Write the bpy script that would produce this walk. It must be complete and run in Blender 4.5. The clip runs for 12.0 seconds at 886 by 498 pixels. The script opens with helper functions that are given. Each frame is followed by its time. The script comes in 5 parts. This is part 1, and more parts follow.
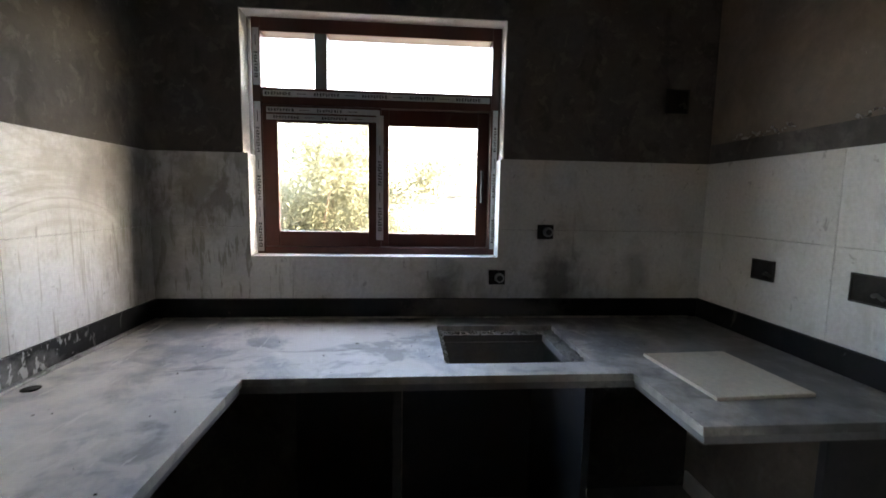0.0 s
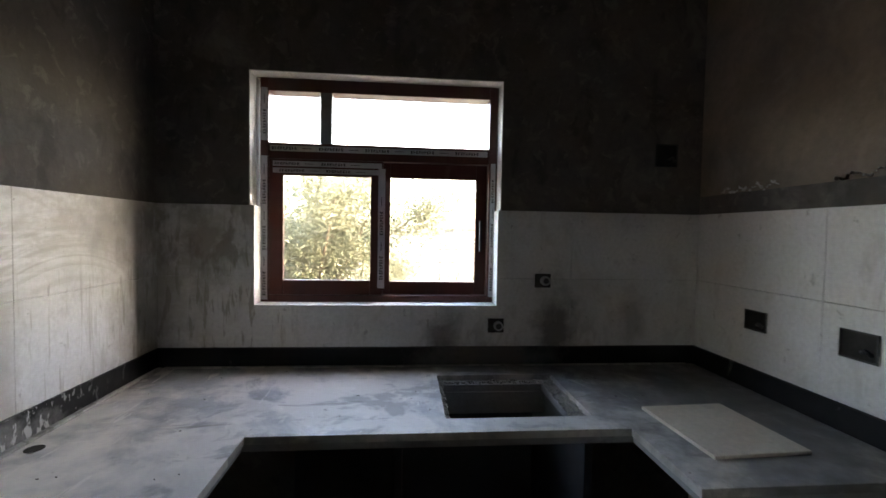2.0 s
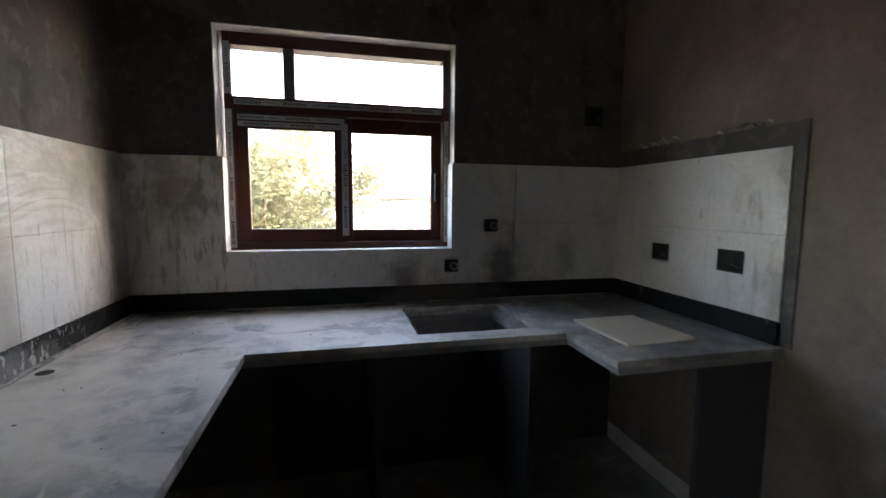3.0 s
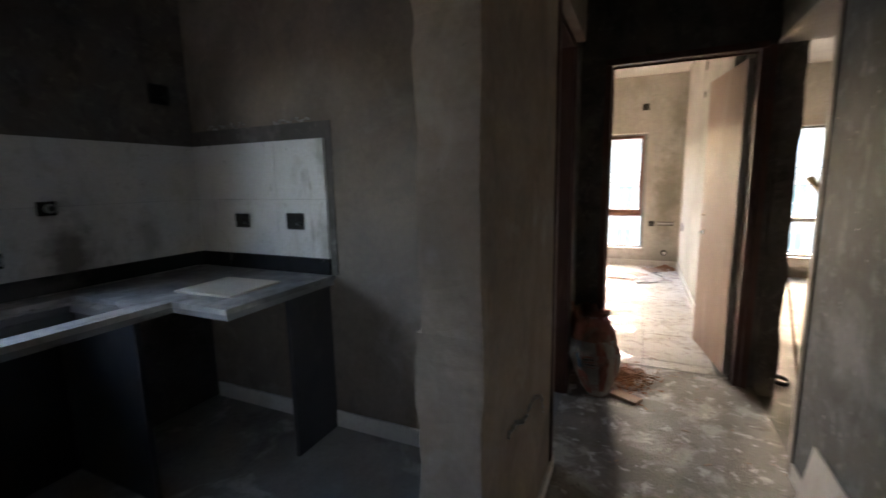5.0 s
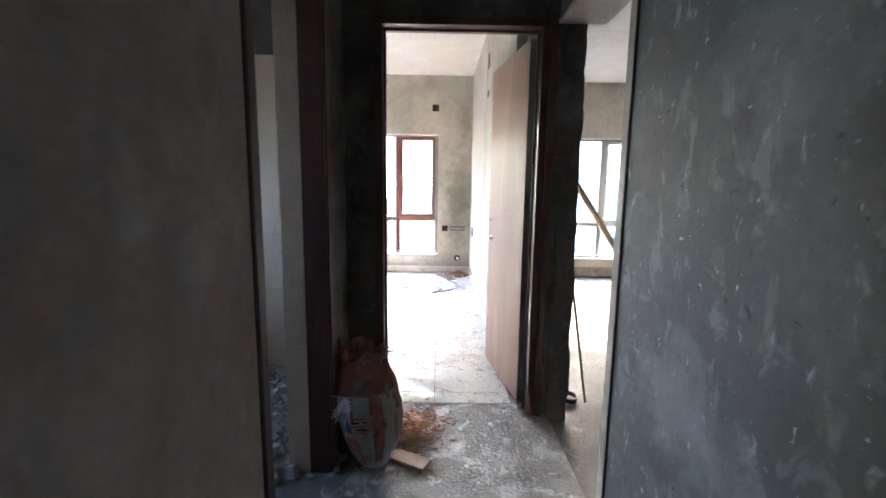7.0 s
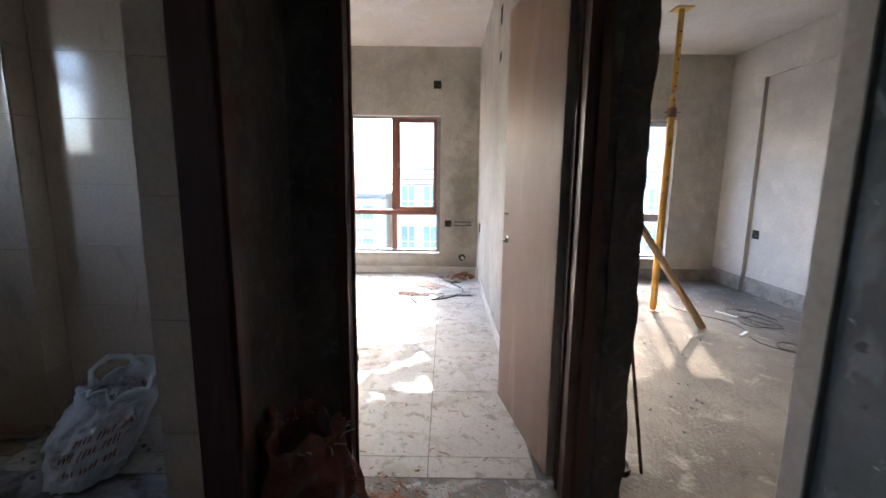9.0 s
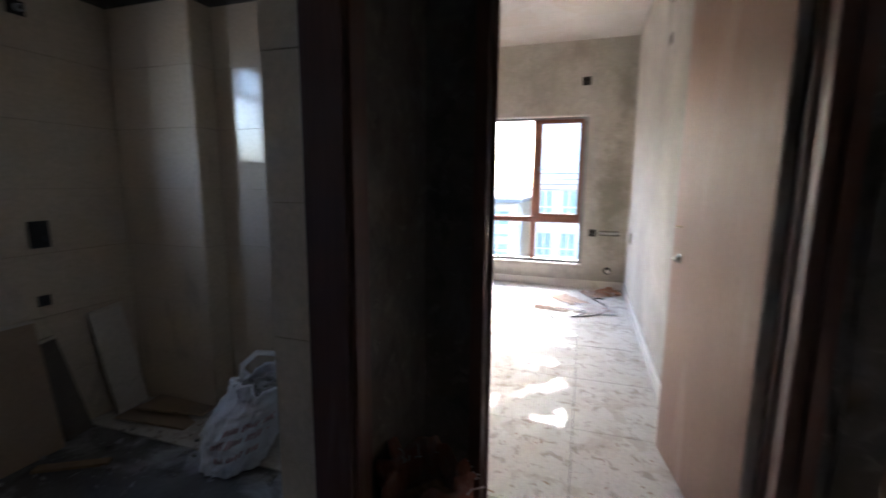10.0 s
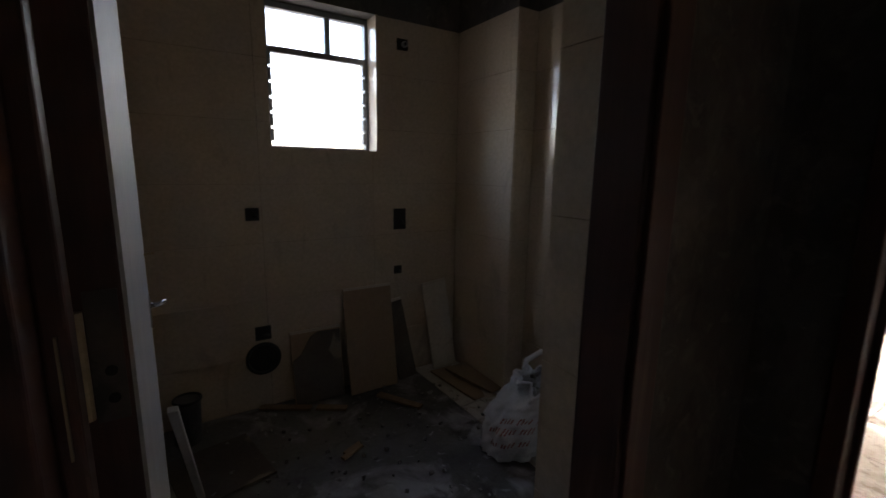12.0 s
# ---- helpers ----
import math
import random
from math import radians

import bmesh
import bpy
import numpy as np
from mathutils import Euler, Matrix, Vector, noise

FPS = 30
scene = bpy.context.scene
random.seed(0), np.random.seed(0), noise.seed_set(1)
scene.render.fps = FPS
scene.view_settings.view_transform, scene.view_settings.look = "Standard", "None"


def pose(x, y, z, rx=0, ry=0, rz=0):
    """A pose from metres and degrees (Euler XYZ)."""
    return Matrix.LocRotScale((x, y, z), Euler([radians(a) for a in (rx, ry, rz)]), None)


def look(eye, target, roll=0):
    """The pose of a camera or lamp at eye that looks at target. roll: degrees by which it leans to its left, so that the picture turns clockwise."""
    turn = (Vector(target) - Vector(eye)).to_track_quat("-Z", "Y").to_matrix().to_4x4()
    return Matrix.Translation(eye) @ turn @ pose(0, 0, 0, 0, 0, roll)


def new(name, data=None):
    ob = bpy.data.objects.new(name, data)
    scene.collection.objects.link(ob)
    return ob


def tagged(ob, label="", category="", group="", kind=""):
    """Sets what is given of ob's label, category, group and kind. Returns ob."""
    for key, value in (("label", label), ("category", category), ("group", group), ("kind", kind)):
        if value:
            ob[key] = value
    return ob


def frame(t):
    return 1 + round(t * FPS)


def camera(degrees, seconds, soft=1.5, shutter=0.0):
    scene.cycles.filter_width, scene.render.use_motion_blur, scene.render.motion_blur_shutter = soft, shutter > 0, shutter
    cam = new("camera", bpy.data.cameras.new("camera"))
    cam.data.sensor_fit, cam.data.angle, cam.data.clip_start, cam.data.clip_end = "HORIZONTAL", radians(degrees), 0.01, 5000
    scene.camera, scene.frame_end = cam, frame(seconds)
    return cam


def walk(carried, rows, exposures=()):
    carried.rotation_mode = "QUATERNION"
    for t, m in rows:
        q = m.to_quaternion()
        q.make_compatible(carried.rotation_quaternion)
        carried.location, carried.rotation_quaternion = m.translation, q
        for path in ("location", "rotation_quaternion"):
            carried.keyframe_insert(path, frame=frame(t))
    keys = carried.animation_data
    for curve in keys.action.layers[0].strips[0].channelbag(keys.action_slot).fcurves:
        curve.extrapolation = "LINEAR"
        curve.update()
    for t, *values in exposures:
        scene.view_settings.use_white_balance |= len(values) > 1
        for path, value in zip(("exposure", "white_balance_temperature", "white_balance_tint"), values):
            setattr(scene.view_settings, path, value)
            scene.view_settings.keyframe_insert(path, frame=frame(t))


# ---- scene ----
cam = camera(91.1, 12.0, shutter=0.4)
PATH = [
    (0, (-0.031, 0.006, 1.387), (0.132, 1.988, 1.167), 1.0),
    (0.5, (-0.043, 0.066, 1.445), (0.11, 2.055, 1.297), 1.0),
    (1, (-0.057, 0.056, 1.496), (0.074, 2.051, 1.414), 0.8),
    (1.5, (-0.033, 0.027, 1.489), (0.076, 2.023, 1.425), 0.9),
    (2, (-0.044, -0.03, 1.465), (0.128, 1.962, 1.388), 1.0),
    (2.5, (-0.141, -0.13, 1.41), (0.209, 1.836, 1.294), 1.0),
    (2.7, (-0.155, -0.169, 1.379), (0.223, 1.788, 1.212), 0.8),
    (4.3, (-0.369, -0.471, 1.346), (0.989, 0.966, 1.046), -1.3),
    (4.5, (-0.396, -0.466, 1.339), (1.123, 0.798, 1.028), -1.6),
    (5, (-0.441, -0.489, 1.35), (1.358, 0.327, 1.04), -1.1),
    (5.5, (-0.312, -0.537, 1.334), (1.605, -0.05, 1.043), -0.5),
    (6, (-0.073, -0.628, 1.328), (1.885, -0.326, 1.056), 0.1),
    (6.5, (0.172, -0.636, 1.3), (2.148, -0.484, 1.032), 0.3),
    (7, (0.44, -0.583, 1.28), (2.419, -0.601, 0.99), 0.8),
    (7.2, (0.516, -0.58, 1.271), (2.492, -0.631, 0.97), 0.8),
    (8.8, (1.175, -0.651, 1.226), (3.15, -0.642, 0.905), 0.7),
    (9, (1.235, -0.627, 1.226), (3.21, -0.618, 0.906), 0.7),
    (9.5, (1.35, -0.565, 1.23), (3.323, -0.471, 0.914), 0.2),
    (10, (1.467, -0.564, 1.224), (3.347, 0.046, 0.921), 0.5),
    (10.5, (1.565, -0.597, 1.227), (3.196, 0.516, 0.908), 1.7),
    (11, (1.584, -0.594, 1.273), (2.969, 0.807, 0.926), 0.9),
    (11.5, (1.562, -0.553, 1.281), (2.804, 0.974, 0.927), 0.8),
    (12, (1.605, -0.521, 1.262), (2.662, 1.14, 0.905), 0.9),
]
EXPOSURE = [(0.0, 6.05, 8400, 18), (1.0, 5.7, 8400, 18), (2.5, 5.8, 8400, 18), (4.5, 5.45, 7600, 17), (5.0, 5.75, 7400, 17), (5.5, 7.1, 6350, 16), (6.5, 6.9, 5750, 14), (7.0, 6.42, 5600, 12),
            (9.0, 5.35, 6000, 16), (10.0, 5.25, 5950, 15), (11.0, 4.45, 6300, 17), (12.0, 4.55, 7100, 19)]
walk(cam, [(t, look(eye, target, roll)) for t, eye, target, roll in PATH], EXPOSURE)

# ---- light ----
SUN_UP, SUN_WAY = 31.8, (0.956, -0.294)
world = bpy.data.worlds.new("hazy_sky")
scene.world = world
world.use_nodes = True
sky = world.node_tree.nodes.new("ShaderNodeTexSky")
sky.sky_type, sky.sun_disc = "NISHITA", False
sky.sun_elevation, sky.sun_rotation = radians(SUN_UP), math.atan2(SUN_WAY[0], SUN_WAY[1])
sky.dust_density, sky.air_density = 4.0, 1.0
world.node_tree.nodes["Background"].inputs["Strength"].default_value = 0.12
world.node_tree.links.new(sky.outputs["Color"], world.node_tree.nodes["Background"].inputs["Color"])
sun = new("sun", bpy.data.lights.new("sun", "SUN"))
sun.data.energy, sun.data.angle, sun.data.color = 0.36, radians(0.6), (1.0, 0.80, 0.56)
sun.matrix_world = look((20 * SUN_WAY[0], 20 * SUN_WAY[1], 20 * math.tan(radians(SUN_UP))), (0, 0, 0))

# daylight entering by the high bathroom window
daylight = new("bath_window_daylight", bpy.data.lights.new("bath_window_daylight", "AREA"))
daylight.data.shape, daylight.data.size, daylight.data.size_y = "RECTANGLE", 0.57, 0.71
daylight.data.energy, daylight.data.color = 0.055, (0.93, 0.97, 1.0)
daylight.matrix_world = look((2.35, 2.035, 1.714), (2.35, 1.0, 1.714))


# ---- materials ----
def ramp(nt, source, stops):
    """A colour ramp over a value socket; stops are (place, colour or grey)."""
    node = nt.nodes.new("ShaderNodeValToRGB")
    while len(node.color_ramp.elements) < len(stops):
        node.color_ramp.elements.new(0.5)
    for el, (at, col) in zip(node.color_ramp.elements, stops):
        el.position = at
        el.color = (*col, 1) if isinstance(col, tuple) else (col, col, col, 1)
    nt.links.new(source, node.inputs["Fac"])
    return node.outputs["Color"]


def grain(nt, where, scale, detail=5.0, rough=0.6, stretch=(1, 1, 1), warp=0.0):
    """A noise value socket at a scale in 1/m, stretched along the axes."""
    mapping = nt.nodes.new("ShaderNodeMapping")
    mapping.inputs["Scale"].default_value = stretch
    nt.links.new(where, mapping.inputs["Vector"])
    node = nt.nodes.new("ShaderNodeTexNoise")
    node.inputs["Scale"].default_value, node.inputs["Detail"].default_value = scale, detail
    node.inputs["Roughness"].default_value, node.inputs["Distortion"].default_value = rough, warp
    nt.links.new(mapping.outputs["Vector"], node.inputs["Vector"])
    return node.outputs["Fac"]


def blend(nt, fac, a, b, how="MIX"):
    node = nt.nodes.new("ShaderNodeMix")
    node.data_type, node.blend_type = "RGBA", how
    for socket, value in (("Factor", fac), (6, a), (7, b)):
        put = node.inputs[0] if socket == "Factor" else node.inputs[socket]
        if isinstance(value, (int, float)):
            put.default_value = value
        elif isinstance(value, tuple):
            put.default_value = (*value, 1)
        else:
            nt.links.new(value, put)
    return node.outputs[2]


def surface(name, col, col2, big=1.3, fine=60.0, rough=0.8, bump=0.25, marks=(), metal=0.0, spec=0.5, random_tone=0.0, rough2=None, stretch=(1, 1, 1), depth=0.004, spread=(0.35, 0.68), spots=(), arcs=(), drips=(), wet=(0.38, 0.62)):
    """A worn surface: two colours mixed by broad blotches, fine grain and bump, and marks: (colour, scale, low, high, strength, stretch)."""
    m = bpy.data.materials.new(name)
    m.use_nodes = True
    nt = m.node_tree
    bsdf = nt.nodes["Principled BSDF"]
    where = nt.nodes.new("ShaderNodeNewGeometry").outputs["Position"]
    broad = grain(nt, where, big, 6.0, 0.62, stretch, 0.4)
    small = grain(nt, where, fine, 4.0, 0.65, stretch)
    colour = blend(nt, ramp(nt, broad, [(spread[0], 0.0), (spread[1], 1.0)]), col, col2)
    colour = blend(nt, 0.55, colour, ramp(nt, small, [(0.25, 0.62), (0.75, 1.0)]), "MULTIPLY")
    for tint, scale, low, high, strength, way in marks:
        fac = ramp(nt, grain(nt, where, scale, 7.0, 0.6, way, 0.6), [(low, 0.0), (high, strength)])
        colour = blend(nt, fac, colour, tint)
    # ragged tinted patches round set centres: stains, dust, and some shade kept in colour
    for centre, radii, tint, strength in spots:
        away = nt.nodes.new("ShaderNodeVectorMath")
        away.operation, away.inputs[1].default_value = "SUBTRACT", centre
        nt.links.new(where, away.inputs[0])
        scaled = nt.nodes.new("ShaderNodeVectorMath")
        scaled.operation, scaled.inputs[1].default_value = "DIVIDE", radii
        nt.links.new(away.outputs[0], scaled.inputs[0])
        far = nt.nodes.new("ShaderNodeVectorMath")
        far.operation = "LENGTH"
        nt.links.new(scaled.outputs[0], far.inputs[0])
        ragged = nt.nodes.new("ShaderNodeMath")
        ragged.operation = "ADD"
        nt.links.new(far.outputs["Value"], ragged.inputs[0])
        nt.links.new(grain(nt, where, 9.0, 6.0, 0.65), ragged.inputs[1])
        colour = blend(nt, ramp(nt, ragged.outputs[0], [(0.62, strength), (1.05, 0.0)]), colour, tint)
    for centre, radii, scale, about, reach, tint, strength in arcs:
        lengths = []
        for c, r in ((centre, radii), (about, reach)):
            away, scaled, far = (nt.nodes.new("ShaderNodeVectorMath") for _ in range(3))
            away.operation, scaled.operation, far.operation = "SUBTRACT", "DIVIDE", "LENGTH"
            away.inputs[1].default_value, scaled.inputs[1].default_value = c, r
            nt.links.new(where, away.inputs[0])
            nt.links.new(away.outputs[0], scaled.inputs[0])
            nt.links.new(scaled.outputs[0], far.inputs[0])
            lengths.append(far.outputs["Value"])
        rings = nt.nodes.new("ShaderNodeTexNoise")
        rings.noise_dimensions = "1D"
        rings.inputs["Scale"].default_value, rings.inputs["Detail"].default_value = scale, 3.0
        nt.links.new(lengths[0], rings.inputs["W"])
        both = nt.nodes.new("ShaderNodeMath")
        both.operation = "MULTIPLY"
        nt.links.new(ramp(nt, rings.outputs["Fac"], [(0.48, 0.0), (0.62, strength)]), both.inputs[0])
        nt.links.new(ramp(nt, lengths[1], [(0.5, 1.0), (1.0, 0.0)]), both.inputs[1])
        colour = blend(nt, both.outputs[0], colour, tint)
    for centre, radii, scale, way, low, high, tint, strength in drips:
        away, scaled, far = (nt.nodes.new("ShaderNodeVectorMath") for _ in range(3))
        away.operation, scaled.operation, far.operation = "SUBTRACT", "DIVIDE", "LENGTH"
        away.inputs[1].default_value, scaled.inputs[1].default_value = centre, radii
        nt.links.new(where, away.inputs[0])
        nt.links.new(away.outputs[0], scaled.inputs[0])
        nt.links.new(scaled.outputs[0], far.inputs[0])
        both = nt.nodes.new("ShaderNodeMath")
        both.operation = "MULTIPLY"
        nt.links.new(ramp(nt, grain(nt, where, scale, 5.0, 0.6, way, 0.3), [(low, 0.0), (high, strength)]), both.inputs[0])
        nt.links.new(ramp(nt, far.outputs["Value"], [(0.55, 1.0), (1.0, 0.0)]), both.inputs[1])
        colour = blend(nt, both.outputs[0], colour, tint)
    if random_tone:
        info = nt.nodes.new("ShaderNodeObjectInfo").outputs["Random"]
        colour = blend(nt, 1.0, colour, ramp(nt, info, [(0.0, 1.0 - random_tone), (1.0, 1.0)]), "MULTIPLY")
    nt.links.new(colour, bsdf.inputs["Base Color"])
    bsdf.inputs["Metallic"].default_value, bsdf.inputs["Specular IOR Level"].default_value = metal, spec
    if rough2 is None:
        bsdf.inputs["Roughness"].default_value = rough
    else:
        nt.links.new(ramp(nt, grain(nt, where, big * 3, 6.0, 0.6), [(wet[0], rough), (wet[1], rough2)]), bsdf.inputs["Roughness"])
    if bump:
        both = nt.nodes.new("ShaderNodeMath")
        both.operation = "ADD"
        nt.links.new(broad, both.inputs[0])
        nt.links.new(small, both.inputs[1])
        node = nt.nodes.new("ShaderNodeBump")
        node.inputs["Strength"].default_value, node.inputs["Distance"].default_value = bump, depth
        nt.links.new(both.outputs[0], node.inputs["Height"])
        nt.links.new(node.outputs["Normal"], bsdf.inputs["Normal"])
    return m


ALL = (1, 1, 1)
MOTTLE = ((0.13, 0.125, 0.115), 26.0, 0.66, 0.74, 0.5, ALL)
PLASTER = surface("grey_cement_plaster", (0.32, 0.245, 0.19), (0.47, 0.38, 0.305), 1.5, 38, 0.9, 0.5,
                  [((0.17, 0.155, 0.135), 2.3, 0.52, 0.72, 0.65, ALL), ((0.5, 0.47, 0.43), 4.5, 0.56, 0.74, 0.45, ALL), ((0.2, 0.185, 0.16), 9.0, 0.55, 0.7, 0.45, (1, 1, 0.7)), MOTTLE, ((0.58, 0.56, 0.52), 48.0, 0.70, 0.74, 0.5, ALL)])
# The corridor plaster again, darkened in its colours to carry the kitchen's shade.
PLASTER_KITCHEN = surface("shaded_kitchen_plaster", (0.17, 0.135, 0.108), (0.27, 0.22, 0.18), 1.5, 38, 0.9, 0.5,
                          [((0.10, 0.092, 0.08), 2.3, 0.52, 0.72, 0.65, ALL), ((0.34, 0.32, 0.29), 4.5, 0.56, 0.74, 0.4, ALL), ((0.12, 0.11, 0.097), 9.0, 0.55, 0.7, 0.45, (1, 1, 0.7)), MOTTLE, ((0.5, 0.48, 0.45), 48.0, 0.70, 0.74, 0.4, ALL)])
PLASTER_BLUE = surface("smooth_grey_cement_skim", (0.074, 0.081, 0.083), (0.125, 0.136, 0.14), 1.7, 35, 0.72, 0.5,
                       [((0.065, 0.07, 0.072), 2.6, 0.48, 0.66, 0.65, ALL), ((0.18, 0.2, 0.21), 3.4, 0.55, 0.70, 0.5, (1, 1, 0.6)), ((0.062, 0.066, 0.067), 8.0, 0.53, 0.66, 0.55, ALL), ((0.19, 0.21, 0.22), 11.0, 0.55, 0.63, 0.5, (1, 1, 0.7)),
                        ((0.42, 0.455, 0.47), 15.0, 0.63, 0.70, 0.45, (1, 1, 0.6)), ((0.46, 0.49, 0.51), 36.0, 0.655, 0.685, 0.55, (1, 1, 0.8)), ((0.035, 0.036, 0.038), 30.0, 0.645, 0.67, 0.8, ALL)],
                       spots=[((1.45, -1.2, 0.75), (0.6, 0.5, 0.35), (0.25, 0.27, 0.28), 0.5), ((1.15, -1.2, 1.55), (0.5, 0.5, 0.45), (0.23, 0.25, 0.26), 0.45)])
# Plain cement in a darker colour that holds the shade of walls facing from windows.
PLASTER_DARK = surface("dark_shaded_cement_render", (0.085, 0.078, 0.07), (0.14, 0.13, 0.118), 1.4, 38, 0.92, 0.5,
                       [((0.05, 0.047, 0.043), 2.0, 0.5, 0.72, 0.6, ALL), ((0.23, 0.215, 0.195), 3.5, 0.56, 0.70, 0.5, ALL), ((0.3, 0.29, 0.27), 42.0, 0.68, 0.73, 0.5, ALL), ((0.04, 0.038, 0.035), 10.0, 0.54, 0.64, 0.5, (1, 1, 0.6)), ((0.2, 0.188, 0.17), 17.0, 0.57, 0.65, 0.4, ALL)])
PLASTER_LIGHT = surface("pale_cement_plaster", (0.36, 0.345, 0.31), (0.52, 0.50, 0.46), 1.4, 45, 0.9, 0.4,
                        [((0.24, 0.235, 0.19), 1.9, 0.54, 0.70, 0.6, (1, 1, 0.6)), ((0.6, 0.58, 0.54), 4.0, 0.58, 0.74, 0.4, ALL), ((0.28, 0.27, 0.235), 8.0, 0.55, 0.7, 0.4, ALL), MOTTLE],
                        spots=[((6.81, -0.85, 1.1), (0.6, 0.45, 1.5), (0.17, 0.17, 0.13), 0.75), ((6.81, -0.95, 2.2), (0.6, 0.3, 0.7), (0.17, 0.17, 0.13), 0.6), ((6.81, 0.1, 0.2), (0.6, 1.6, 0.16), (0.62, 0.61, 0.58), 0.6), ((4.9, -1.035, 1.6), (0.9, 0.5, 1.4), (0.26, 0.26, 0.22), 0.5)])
PLASTER_SIDE = surface("dry_grey_render", (0.44, 0.427, 0.405), (0.56, 0.546, 0.52), 1.4, 45, 0.9, 0.4,
                       [((0.36, 0.35, 0.325), 1.9, 0.54, 0.70, 0.5, ALL), ((0.68, 0.665, 0.635), 4.0, 0.58, 0.74, 0.4, ALL), ((0.38, 0.37, 0.345), 8.0, 0.56, 0.7, 0.35, ALL), MOTTLE])
CEILING = surface("patched_white_ceiling", (0.49, 0.48, 0.46), (0.58, 0.57, 0.55), 1.5, 40, 0.9, 0.2,
                  [((0.46, 0.42, 0.36), 1.9, 0.52, 0.56, 0.45, ALL)])
SCREED = surface("dusty_cement_screed", (0.125, 0.117, 0.104), (0.205, 0.194, 0.178), 1.6, 50, 0.88, 0.6,
                 [((0.11, 0.103, 0.093), 2.6, 0.53, 0.66, 0.65, (1, 1.6, 1)), ((0.36, 0.35, 0.325), 5.0, 0.58, 0.68, 0.5, ALL), ((0.08, 0.074, 0.066), 14.0, 0.62, 0.69, 0.6, (0.5, 1.4, 1)), ((0.5, 0.49, 0.47), 40.0, 0.68, 0.73, 0.5, ALL)], depth=0.01, rough2=0.8, spec=0.03)
DUSTY_FLOOR = surface("plaster_spattered_floor", (0.175, 0.156, 0.134), (0.29, 0.266, 0.236), 2.2, 60, 0.75, 0.7,
                      [((0.47, 0.445, 0.41), 4.0, 0.52, 0.62, 0.8, ALL), ((0.14, 0.118, 0.098), 6.0, 0.55, 0.66, 0.7, ALL), ((0.64, 0.62, 0.59), 13.0, 0.57, 0.65, 0.7, ALL), ((0.10, 0.082, 0.068), 26.0, 0.61, 0.67, 0.75, (0.7, 1.3, 1)), ((0.66, 0.65, 0.63), 50.0, 0.66, 0.70, 0.6, ALL)], rough2=0.6, depth=0.012, spec=0.3)
KITCHEN_SCREED = surface("pale_kitchen_screed", (0.26, 0.255, 0.245), (0.4, 0.395, 0.385), 1.8, 50, 0.8, 0.5,
                         [((0.6, 0.6, 0.59), 3.0, 0.54, 0.62, 0.7, ALL), ((0.16, 0.155, 0.15), 5.0, 0.56, 0.66, 0.6, ALL)], rough2=0.5, depth=0.008)
DARK_FLOOR = surface("dirty_bath_screed", (0.12, 0.115, 0.11), (0.2, 0.195, 0.187), 1.6, 45, 0.85, 0.5,
                     [((0.5, 0.5, 0.51), 3.0, 0.52, 0.66, 0.7, ALL), ((0.06, 0.056, 0.052), 6.0, 0.56, 0.66, 0.7, ALL), ((0.45, 0.45, 0.46), 18.0, 0.62, 0.68, 0.6, ALL)], rough2=0.5, depth=0.008)
